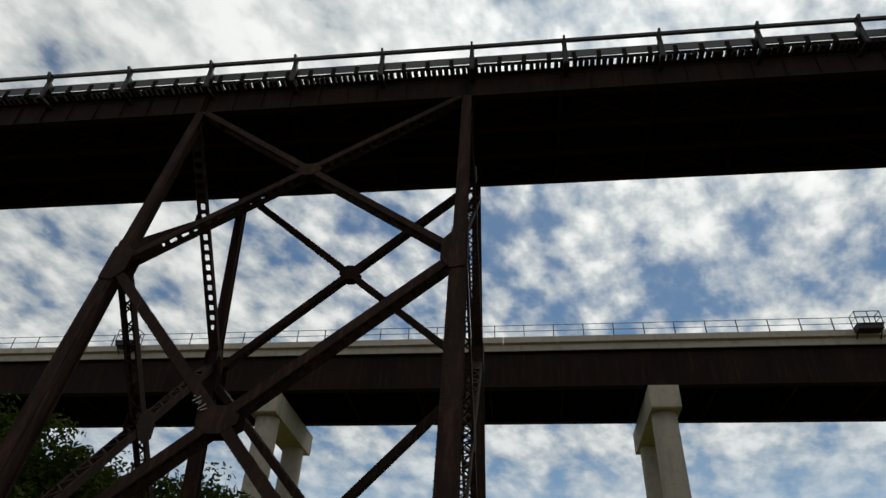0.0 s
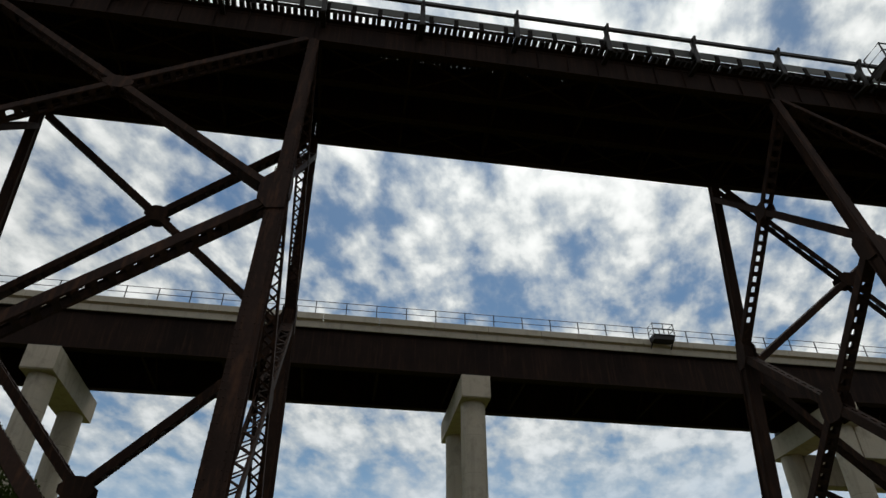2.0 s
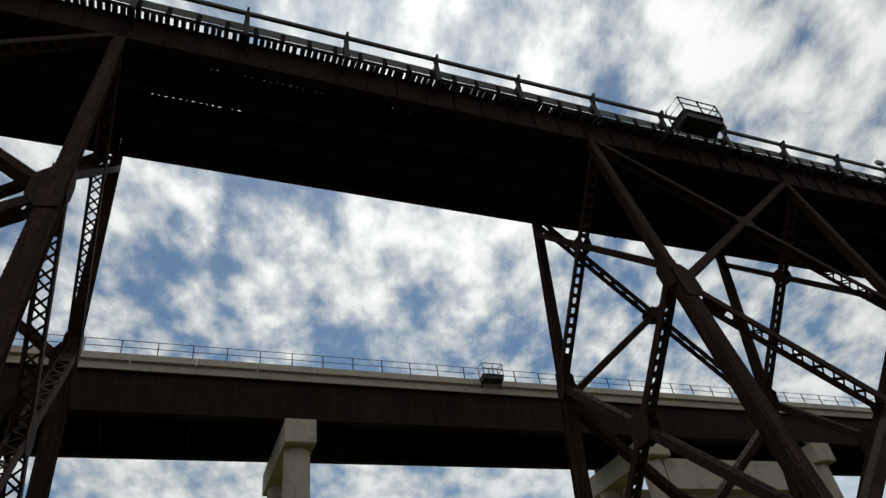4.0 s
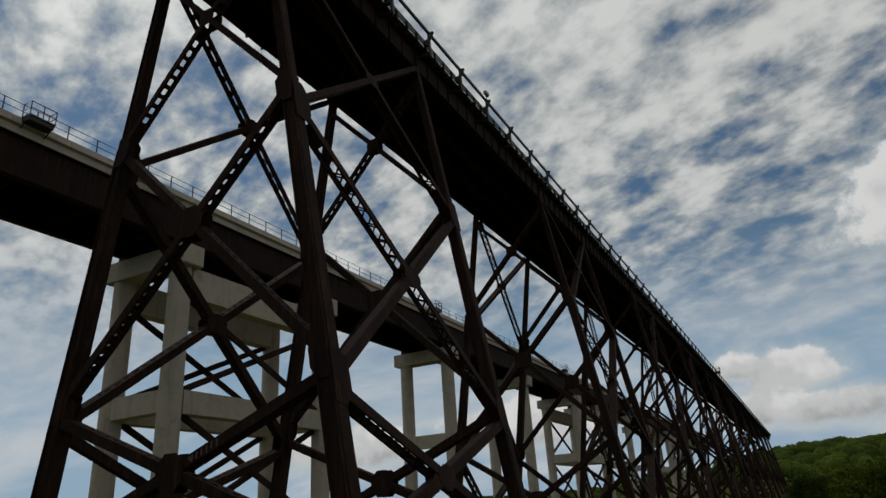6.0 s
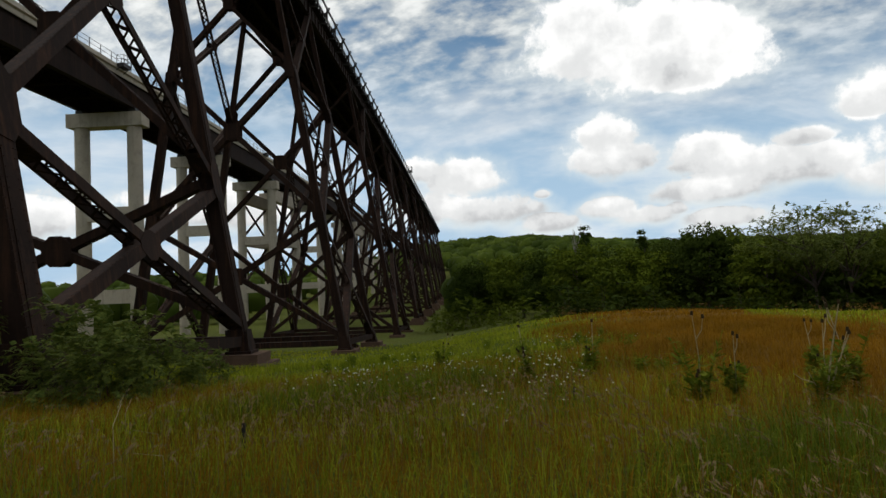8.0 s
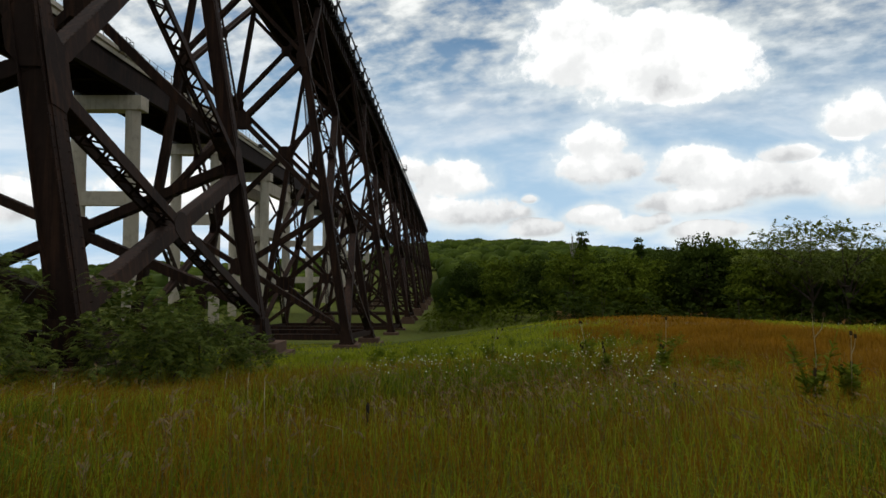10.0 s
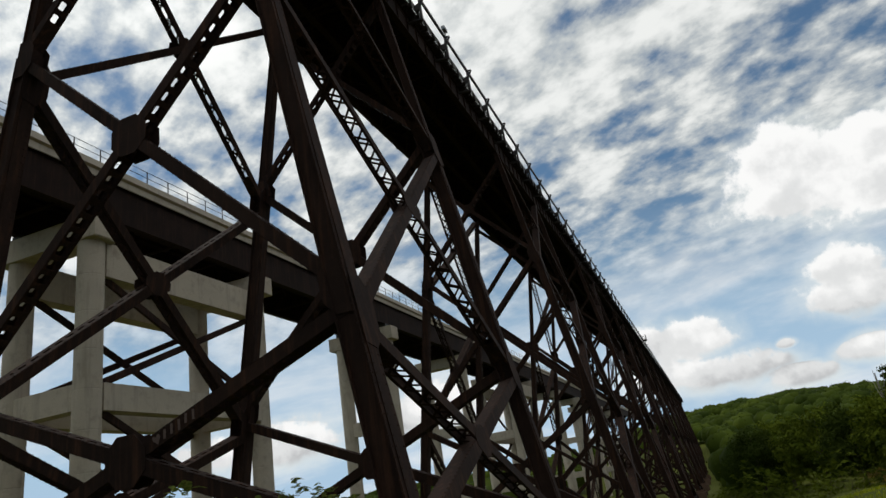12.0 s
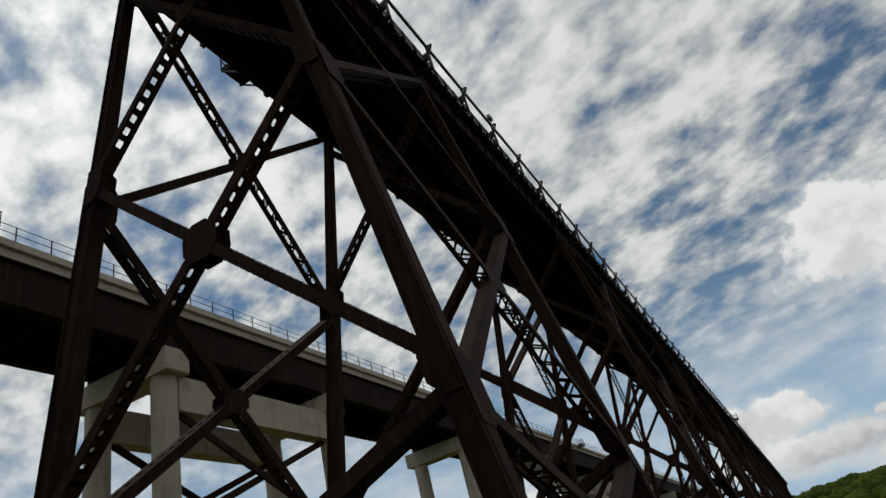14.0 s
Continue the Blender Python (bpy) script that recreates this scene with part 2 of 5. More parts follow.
def leafy(dark, light, trans=0.25, patch=0.25, depth=0.5):
    def build(t, b):
        g = t.nodes.new("ShaderNodeNewGeometry")
        big = noise_node(t, patch, 3, 0.5)
        c = ramp(t, g.outputs["Random Per Island"], [(0.0, dark), (1.0, light)])
        c = mix(t, depth, c, ramp(t, big, [(0.35, (0.55, 0.6, 0.5)), (0.65, (1.25, 1.2, 1.0))]), "MULTIPLY")
        t.links.new(c, b.inputs["Base Color"])
        tr = t.nodes.new("ShaderNodeBsdfTranslucent")
        t.links.new(c, tr.inputs[0])
        mx = t.nodes.new("ShaderNodeMixShader")
        mx.inputs[0].default_value = trans
        t.links.new(b.outputs[0], mx.inputs[1])
        t.links.new(tr.outputs[0], mx.inputs[2])
        t.links.new(mx.outputs[0], t.nodes["Material Output"].inputs[0])
    return build


def earth(t, b):
    big = noise_node(t, 0.12, 5, 0.6)
    mid = noise_node(t, 0.6, 5, 0.65)
    fine = noise_node(t, 6.0, 6, 0.7)
    c = t.nodes.new("ShaderNodeTexCoord")
    sp = t.nodes.new("ShaderNodeSeparateXYZ")
    t.links.new(c.outputs["Object"], sp.inputs[0])

    def m(op, a, b2):
        n = t.nodes.new("ShaderNodeMath")
        n.operation = op
        for i, v in enumerate((a, b2)):
            if isinstance(v, (int, float)):
                n.inputs[i].default_value = v
            else:
                t.links.new(v, n.inputs[i])
        return n.outputs[0]

    # dry seeding grass covers the open meadow, green growth the strip by the bridge
    side = m("SUBTRACT", m("MULTIPLY", sp.outputs[1], -1.0), m("ADD", 15.0, m("MULTIPLY", sp.outputs[0], 0.12)))
    side = m("ADD", m("MULTIPLY", side, 0.25), m("MULTIPLY", m("SUBTRACT", big, 0.5), 3.0))
    dry = ramp(t, side, [(0.0, (0, 0, 0)), (0.9, (1, 1, 1))])
    col = mix(t, dry, (0.085, 0.105, 0.010), (0.160, 0.078, 0.008))
    col = mix(t, ramp(t, mid, [(0.45, (0, 0, 0)), (0.7, (0.6, 0.6, 0.6))]), col, (0.100, 0.075, 0.010))
    col = mix(t, 0.6, col, ramp(t, fine, [(0.3, (0.4, 0.4, 0.4)), (0.7, (1.1, 1.1, 1.1))]), "MULTIPLY")
    t.links.new(col, b.inputs["Base Color"])
    bump(t, b, fine, 0.8, 0.08)


def plain(col, spread=0.25, scale=6.0):
    def build(t, b):
        n = noise_node(t, scale, 5, 0.6)
        lo, hi = tuple(v * (1 - spread) for v in col), tuple(min(1, v * (1 + spread)) for v in col)
        t.links.new(mix(t, n, lo, hi), b.inputs["Base Color"])
        bump(t, b, n, 0.15, 0.01)
    return build


STEEL = material("rusty_painted_steel", steel((0.020, 0.0108, 0.0078), (0.038, 0.020, 0.0138), (0.090, 0.040, 0.021)), 0.82)
GIRDER = material("weathering_steel", steel((0.016, 0.0090, 0.0068), (0.028, 0.0150, 0.0108), (0.054, 0.026, 0.015)), 0.82)
CONCRETE = material("weathered_concrete", concrete, 0.9)
STONE = material("old_stone", plain((0.12, 0.072, 0.048), 0.4, 3.0), 0.9)
TIE = material("creosoted_timber", timber((0.012, 0.0095, 0.008), (0.030, 0.024, 0.020)), 0.85)
PLANK = material("grey_weathered_board", timber((0.14, 0.135, 0.125), (0.23, 0.225, 0.21)), 0.85)
RAILMETAL = material("dark_rail_metal", plain((0.05, 0.045, 0.042)), 0.5, 0.6)
GALV = material("galvanised_tube", plain((0.20, 0.21, 0.22)), 0.5, 0.5)
EARTH = material("meadow_soil", earth, 0.95)
BARK = material("bark", plain((0.075, 0.06, 0.048), 0.5, 8.0), 0.95)
DEADWOOD = material("bleached_dead_wood", plain((0.26, 0.23, 0.20), 0.3, 8.0), 0.9)
LEAF = material("leaf_green", leafy((0.062, 0.088, 0.006), (0.105, 0.130, 0.010)), 0.8, gloss=0.05)
LEAF_DARK = material("leaf_dark_green", leafy((0.028, 0.044, 0.005), (0.046, 0.066, 0.008)), 0.8, gloss=0.05)
LEAF_SHRUB = material("leaf_shrub", leafy((0.062, 0.098, 0.020), (0.200, 0.220, 0.043)), 0.6, gloss=0.05)
GRASS = material("grass_green", leafy((0.165, 0.215, 0.009), (0.375, 0.390, 0.026), 0.45, 0.35, 0.75), 0.7, gloss=0.05)
HAY = material("grass_seeding", leafy((0.192, 0.090, 0.005), (0.300, 0.152, 0.012), 0.4, 0.4, 0.6), 0.75, gloss=0.05)
LEAF_FAR = material("leaf_far_woods", leafy((0.034, 0.053, 0.007), (0.070, 0.096, 0.012), 0.1, 0.07, 0.8), 0.8, gloss=0.05)
WEED = material("weed_green", leafy((0.090, 0.135, 0.008), (0.220, 0.250, 0.022), 0.4), 0.7, gloss=0.05)
PETAL = material("white_petal", plain((0.60, 0.61, 0.38), 0.15), 0.7)
STALK = material("seed_stalk", plain((0.20, 0.135, 0.055), 0.3, 20), 0.8)
STRAW = material("dry_straw", plain((0.38, 0.31, 0.17), 0.3, 20), 0.8)
CHALK = material("pale_paint", plain((0.42, 0.38, 0.33), 0.4, 12.0), 0.8)
DUST = material("faded_paint", plain((0.13, 0.092, 0.078), 0.4, 12.0), 0.85)
SEEDHEAD = material("dark_seed_head", plain((0.045, 0.030, 0.012)), 0.9)
POSTPAINT = material("dark_post", plain((0.03, 0.027, 0.025)), 0.8)


# ---------- mesh tools ----------
class Shape:
    """Gathers boxes, plates and tubes into one mesh."""

    def __init__(self):
        self.v, self.f = [], []

    def add(self, verts, faces):
        o = len(self.v)
        self.v += [tuple(p) for p in verts]
        self.f += [tuple(i + o for i in f) for f in faces]

    def box(self, p, q, w, h, up=(0, 0, 1), ends=True):
        p, q = Vector(p), Vector(q)
        a = (q - p).normalized()
        s = a.cross(Vector(up))
        s = s.normalized() if s.length > 1e-5 else a.orthogonal().normalized()
        u = s.cross(a)
        c = [(-1, -1), (1, -1), (1, 1), (-1, 1)]
        vs = [e + s * (i * w / 2) + u * (j * h / 2) for e in (p, q) for i, j in c]
        fs = [(0, 1, 5, 4), (1, 2, 6, 5), (2, 3, 7, 6), (3, 0, 4, 7)]
        if ends:
            fs += [(3, 2, 1, 0), (4, 5, 6, 7)]
        self.add(vs, fs)

    def block(self, x0, x1, y0, y1, z0, z1):
        self.add([(x, y, z) for z in (z0, z1) for x, y in ((x0, y0), (x1, y0), (x1, y1), (x0, y1))],
                 [(3, 2, 1, 0), (4, 5, 6, 7), (0, 1, 5, 4), (1, 2, 6, 5), (2, 3, 7, 6), (3, 0, 4, 7)])

    def plate(self, pts, o, u, v, n, thick):
        o, u, v, n = Vector(o), Vector(u), Vector(v), Vector(n).normalized()
        k = len(pts)
        vs = [o + u * a + v * b + n * (s * thick / 2) for s in (-1, 1) for a, b in pts]
        self.add(vs, [tuple(range(k))[::-1], tuple(range(k, 2 * k))] + [(i, (i + 1) % k, k + (i + 1) % k, k + i) for i in range(k)])

    def studs(self, p, q, n, pitch=0.26, r=0.028):
        """A row of rivet heads from p to q, standing out along n."""
        p, q, n = Vector(p), Vector(q), Vector(n).normalized()
        a = (q - p).normalized()
        b = a.cross(n)
        m = max(1, int((q - p).length / pitch))
        for i in range(m + 1):
            c = p.lerp(q, i / m)
            self.add([c + a * r, c + b * r, c - a * r, c - b * r, c + n * r * 0.9], [(0, 1, 4), (1, 2, 4), (2, 3, 4), (3, 0, 4)])

    def tube(self, pts, r, n=8, taper=1.0):
        pts = [Vector(p) for p in pts]
        rings = []
        for i, p in enumerate(pts):
            a = (pts[min(i + 1, len(pts) - 1)] - pts[max(i - 1, 0)]).normalized()
            s = a.orthogonal().normalized() if abs(a.z) < 0.9 else a.cross(Vector((0, 1, 0))).normalized()
            u = a.cross(s)
            k = r * (1 + (taper - 1) * i / max(1, len(pts) - 1))
            rings += [p + s * (k * math.cos(2 * math.pi * j / n)) + u * (k * math.sin(2 * math.pi * j / n)) for j in range(n)]
        fs = [(i * n + j, i * n + (j + 1) % n, (i + 1) * n + (j + 1) % n, (i + 1) * n + j) for i in range(len(pts) - 1) for j in range(n)]
        fs += [tuple(range(n))[::-1], tuple(range((len(pts) - 1) * n, len(pts) * n))]
        self.add(rings, fs)

    def mesh(self, name, mat):
        me = bpy.data.meshes.new(name)
        me.from_pydata(self.v, [], self.f)
        me.materials.append(mat)
        return me


def thing(name, label, category, group="", kind="", at=(0, 0, 0)):
    ob = new(name)
    ob.empty_display_size = 0.3
    ob.location = at
    return tagged(ob, label, category, group, kind)


def part(name, shape, mat, parent, label="", at=None):
    ob = new(name, shape.mesh(name, mat) if isinstance(shape, Shape) else shape)
    ob.parent = parent
    if at is not None:
        ob.location = at
    return tagged(ob, label)


def solid(name, shape, mat, label, category, group="", kind="", at=(0, 0, 0)):
    ob = new(name, shape.mesh(name, mat) if isinstance(shape, Shape) else shape)
    ob.location = at
    return tagged(ob, label, category, group, kind)


def smooth(me):
    me.polygons.foreach_set("use_smooth", [True] * len(me.polygons))
    return me


# ---------- terrain ----------
def clampf(a, lo, hi):
    return np.minimum(np.maximum(a, lo), hi)


def ease(a, lo, hi):
    t = clampf((a - lo) / (hi - lo), 0, 1)
    return t * t * (3 - 2 * t)


def ground_z(x, y):
    """Height of the land: falls gently along the bridge, stays level in the meadow, rises to hills round the valley."""
    x, y = np.asarray(x, float), np.asarray(y, float)
    by_bridge = np.interp(x, [-60, -25, -12, 4, 15, 24, 36, 47, 59, 73, 95, 145, 250], [9.0, 6.0, 3.2, 0.9, 0.3, -0.4, -1.5, -2.5, -3.5, -4.4, -5.5, -6.8, -7.6])
    meadow = np.interp(x, [-60, -25, -5, 3, 8, 15, 30, 42, 52, 75, 120, 250], [4.5, 2.4, 1.2, 1.0, 0.6, 0.35, 0.1, -0.1, -0.5, -2.5, -5.0, -7.2])
    meadow = meadow - 0.04 * clampf(-y - 22, 0, 30) * ease(x, 12, 30)
    k = ease(-y, 5, 26)
    z = by_bridge * (1 - k) + meadow * k
    z = z + 0.10 * np.sin(x * 0.31 + 1.3) * np.sin(y * 0.27) + 0.05 * np.sin(x * 0.9 + y * 0.7)
    r = np.hypot(x - 10, y + 15)
    ang = np.degrees(np.arctan2(x - 10, y + 15))
    lift = 24.5 + 10 * np.exp(-((ang - 94) / 9) ** 2) + 1.2 * np.sin(np.radians(ang * 9)) + 0.8 * np.sin(np.radians(ang * 23))
    hill = lift * ease(r, 260, 640) * (0.32 + 0.68 * ease(ang, 55, 92))
    return z + hill + 2.0 * np.sin(x * 0.021) * np.sin(y * 0.017 + 1) * ease(r, 140, 320)


def terrain():
    rs = np.concatenate([np.linspace(0, 30, 31), np.linspace(32, 120, 40), np.linspace(128, 700, 50), np.geomspace(740, 3600, 14)])
    n = 180
    th = np.linspace(0, 2 * math.pi, n, endpoint=False)
    px = 10 + rs[1:, None] * np.sin(th)[None]
    py = -15 + rs[1:, None] * np.cos(th)[None]
    pz = ground_z(px, py)
    verts = [(10.0, -15.0, float(ground_z(10, -15)))] + np.stack([px, py, pz], -1).reshape(-1, 3).tolist()
    faces = [(0, 1 + (j + 1) % n, 1 + j) for j in range(n)]
    for i in range(len(rs) - 2):
        a, b = 1 + i * n, 1 + (i + 1) * n
        faces += [(a + j, a + (j + 1) % n, b + (j + 1) % n, b + j) for j in range(n)]
    s = Shape()
    s.v, s.f = verts, faces
    return solid("ground", smooth(s.mesh("ground", EARTH)), None, "rough meadow ground with dry grass and soil", "ground", kind="structure")


terrain()

# ---------- the old steel viaduct ----------
TOP, Z1 = 28.5, 17.63               # underside of the girders and the upper level of bracing joints
YC, HALF = 3.0, 3.16                 # middle line and half width at the top
BATTER = 0.1610
BAY, SPAN = 13.716, 22.72            # tower length and free span
PITCH = BAY + SPAN


def leg_y(z, side):
    return YC + side * (HALF + (TOP - z) * BATTER)


RIVETS = True                        # rivet heads on the towers close by


def brace(parent, p, q, normal, w, d, style="lace", slot=0.30, name="brace_channel", cover=False):
    """A built-up brace: two channels a distance d apart along normal, tied by lacing bars or by tie plates."""
    p, q, n = Vector(p), Vector(q), Vector(normal).normalized()
    a = (q - p).normalized()
    s = n.cross(a).normalized()
    L = (q - p).length
    ties = Shape()
    first = None
    for side in (-1, 1):
        c = Shape()
        ring = [(0.012, -w / 2), (0.012, w / 2), (-0.075, w / 2), (-0.075, w / 2 - 0.022), (-0.012, w / 2 - 0.022),
                (-0.012, -w / 2 + 0.022), (-0.075, -w / 2 + 0.022), (-0.075, -w / 2)]
        c.v = [tuple(e + n * (side * (d / 2 + i)) + s * j) for e in (p, q) for i, j in ring]
        m = len(ring)
        c.f = [(j, (j + 1) % m, m + (j + 1) % m, m + j) for j in range(m)] + [tuple(range(m))[::-1], tuple(range(m, 2 * m))]
        ob = part(name, c, STEEL, parent)
        first = first or ob
    for k in (0.06, 0.94):
        for e in (-1, 1):
            c = p + a * (L * k) + s * (e * (w / 2 + 0.006))
            ties.box(c - a * 0.5, c + a * 0.5, d, 0.014, s)
    for e in (-1, 1):
        off = s * (e * (w / 2 + 0.012))
        if style == "lace":
            step = 0.42
            m = max(2, int((L - 1.6) / step))
            for i in range(m):
                t0, t1 = 0.8 + (L - 1.6) * i / m, 0.8 + (L - 1.6) * (i + 1) / m
                k = 1 if (i % 2 == 0) == (e > 0) else -1
                ties.box(p + a * t0 + off + n * (k * d * 0.44), p + a * t1 + off - n * (k * d * 0.44), 0.075, 0.014, s, ends=False)
        else:
            if cover and e * s.z > 0:
                # plain cover plate on the weather side
                ties.box(p + a * 0.7 + off, q - a * 0.7 + off, 0.014, d, n)
                continue
            # battens that widen towards the channels and leave eight-sided openings
            m = max(2, round((L - 1.4) / 0.52))
            pitch = (L - 1.4) / m
            k0, k1 = 0.20 * pitch, 0.37 * pitch
            for i in range(m + 1):
                pts = [(-k1, -d / 2), (k1, -d / 2), (k0, -d * slot), (k0, d * slot), (k1, d / 2), (-k1, d / 2), (-k0, d * slot), (-k0, -d * slot)]
                ties.plate(pts, p + a * (0.7 + pitch * i) + off, a, n, s, 0.014)
            for b in (-1, 1):
                wide = d * (0.5 - slot) * (0.95 if slot < 0.2 else 0.4)
                ties.box(p + a * 0.7 + off + n * (b * (d / 2 - wide / 2)), q - a * 0.7 + off + n * (b * (d / 2 - wide / 2)), 0.010, wide, n)
    if RIVETS:
        for e in (-1, 1):
            for b in (-1, 1):
                c = s * (e * (w / 2 + 0.02)) + n * (b * (d / 2 - 0.035))
                ties.studs(p + a * 0.4 + c, q - a * 0.4 + c, s * e)
    lc = part("lacing" if style == "lace" else "tie_plating", ties, STEEL, first)
    lc["kind"] = "stuff"
    return first


def octagon(a, b, c=0.3):
    return [(-a, -b * c), (-a * c, -b), (a * c, -b), (a, -b * c), (a, b * c), (a * c, b), (-a * c, b), (-a, b * c)]


def tower(mid, base, zigzag=(), marks=(), zj=Z1, low=0.4, name="viaduct_tower"):
    """One four-legged tower; its own origin lies on the middle line at the first bent, at height 0.
    zj, mid, base: heights of the upper joints, of the lower joints and of the feet at the first and the second bent; low: where the braces end above the feet;
    zigzag: (bent, panel) pairs whose cross braces carry zigzag lacing instead of battens."""
    tw = thing(name, "rusty dark brown riveted steel viaduct tower with laced cross bracing", "bridge tower", "towers of the old viaduct")
    third = min(mid) - max(base) > 3
    for bent, x in enumerate((0.0, BAY)):
        zf, zm = base[bent], mid[bent]
        for side in (-1, 1):
            leg = Shape()
            prof = [(TOP + 0.05, 0.36), (zj + 1.0, 0.42), (zj - 1.0, 0.50), (zm, 0.56), (zf, 0.60)]
            # box of web plates with corner angles standing proud
            ring = [(-0.64, -0.52), (-0.40, -0.52), (-0.40, -0.57), (0.40, -0.57), (0.40, -0.52), (0.64, -0.52), (0.64, -0.44), (0.46, -0.44),
                    (0.46, 0.44), (0.64, 0.44), (0.64, 0.52), (0.40, 0.52), (0.40, 0.57), (-0.40, 0.57), (-0.40, 0.52), (-0.64, 0.52),
                    (-0.64, 0.44), (-0.46, 0.44), (-0.46, -0.44), (-0.64, -0.44)]
            m = len(ring)
            for z, w in prof:
                leg.v += [(x + a * w, leg_y(z, side) - YC + b * w, z) for a, b in ring]
            for i in range(len(prof) - 1):
                leg.f += [(i * m + j, (i + 1) * m + j, (i + 1) * m + (j + 1) % m, i * m + (j + 1) % m) for j in range(m)]
            leg.f += [tuple(range(m)), tuple(range(len(prof) * m - 1, (len(prof) - 1) * m - 1, -1))]
            lg = part("leg", leg, STEEL, tw)
            if RIVETS:
                rv = Shape()
                for i in range(len(prof) - 1):
                    (z0, w0), (z1, w1) = prof[i], prof[i + 1]
                    for u, v, nn in ((-0.55, -0.52, (0, -1, 0)), (0.55, -0.52, (0, -1, 0)), (-0.33, -0.57, (0, -1, 0)), (0.33, -0.57, (0, -1, 0)),
                                     (-0.64, -0.48, (-1, 0, 0)), (-0.64, 0.48, (-1, 0, 0)), (0.64, -0.48, (1, 0, 0))):
                        rv.studs((x + u * w0, leg_y(z0, side) - YC + v * w0, z0), (x + u * w1, leg_y(z1, side) - YC + v * w1, z1), nn, 0.24)
                part("riveting", rv, STEEL, lg)["kind"] = "stuff"
            foot = Shape()
            yb = leg_y(zf, side) - YC
            foot.block(x - 0.55, x + 0.55, yb - 0.55, yb + 0.55, zf - 0.16, zf - 0.04)
            for e in (-1, 1):
                foot.plate([(-0.5, 0), (0.5, 0), (0.32, 0.9), (-0.32, 0.9)], (x + e * 0.40, yb, zf - 0.05), (0, 1, 0), (0, -side * BATTER, 1), (1, 0, 0), 0.04)
                foot.plate([(-0.5, 0), (0.5, 0), (0.32, 0.9), (-0.32, 0.9)], (x, yb + e * 0.44, zf - 0.05), (1, 0, 0), (0, -side * BATTER, 1), (0, 1, 0), 0.04)
            part("shoe", foot, STEEL, lg)
            ped = Shape()
            k0, k1, zt = 1.25, 0.95, zf - 0.16
            for zz0, zz1, q0, q1 in ((zt - 0.42, zt, k1, k1), (zt - 2.0, zt - 0.42, k0 + 0.1, k0)):
                ped.add([(x + i * q0, yb + j * q0, zz0) for i, j in ((-1, -1), (1, -1), (1, 1), (-1, 1))]
                        + [(x + i * q1, yb + j * q1, zz1) for i, j in ((-1, -1), (1, -1), (1, 1), (-1, 1))],
                        [(3, 2, 1, 0), (4, 5, 6, 7), (0, 1, 5, 4), (1, 2, 6, 5), (2, 3, 7, 6), (3, 0, 4, 7)])
            part("pedestal", ped, STONE, tw, "weathered reddish stone pedestal")
            # joint plates on the outer face and in the bent
            for z in (zj, zm) if third else (zj,):
                y = leg_y(z, side) - YC
                g = Shape()
                dirx = 1 if bent == 0 else -1
                pts = [(-0.28, -0.85), (0.28, -0.95), (0.66, -0.5), (0.66, 0.5), (0.28, 0.95), (-0.28, 0.85)]
                for e in (-0.42, 0.42):
                    g.plate([(a * dirx, b) for a, b in pts], (x, y + e * 0.74, z + 0.15), (1, 0, 0), (0, -side * BATTER, 1), (0, 1, side * BATTER), 0.022)
                part("joint_plate", g, STEEL, tw)
                g = Shape()
                pts = [(-0.22, -0.7), (0.22, -0.7), (0.50, -0.34), (0.50, 0.34), (0.22, 0.7), (-0.22, 0.7)]
                for e in (-0.31, 0.31):
                    g.plate([(-side * a, b) for a, b in pts], (x + e, leg_y(z + 0.8, side) - YC, z + 0.8), (0, 1, 0), (0, -side * BATTER, 1), (1, 0, 0), 0.022)
                part("bent_plate", g, STEEL, tw)
    # panels: upper heights and lower heights at the two bents, member depth and spacing
    J = 0.33
    panels = [((TOP - 0.12, TOP - 0.12), (zj + J, zj + J), 0.29, 0.52), ((zj - J, zj - J), (mid[0] + J, mid[1] + J), 0.36, 0.56)]
    if third:
        panels.append(((mid[0] - J, mid[1] - J), (base[0] + low, base[1] + low), 0.38, 0.56))
    for side in (-1, 1):
        n = (0, 1, side * BATTER)
        for i, (hi, lo, w, dd) in enumerate(panels):
            p0, p1 = Vector((0.3, leg_y(hi[0], side) - YC, hi[0])), Vector((BAY - 0.3, leg_y(lo[1], side) - YC, lo[1]))
            q0, q1 = Vector((BAY - 0.3, leg_y(hi[1], side) - YC, hi[1])), Vector((0.3, leg_y(lo[0], side) - YC, lo[0]))
            brace(tw, p0, p1, n, w, dd)
            brace(tw, q0, q1, n, w, dd, "plates", 0.30 if zigzag else 0.10, cover=side < 0 and not zigzag)
            a, b = hi[0] - lo[1], hi[1] - lo[0]
            c = p0.lerp(p1, b / (a + b))
            r = 0.55 if i == 0 else 0.68
            for e in (-1, 1):
                g = Shape()
                g.plate(octagon(r, r * 0.72), c + Vector((0, e * (dd / 2 + 0.02), 0)), (1, 0, 0), (0, -side * BATTER, 1), n, 0.02)
                part("crossing_plate", g, STEEL, tw)
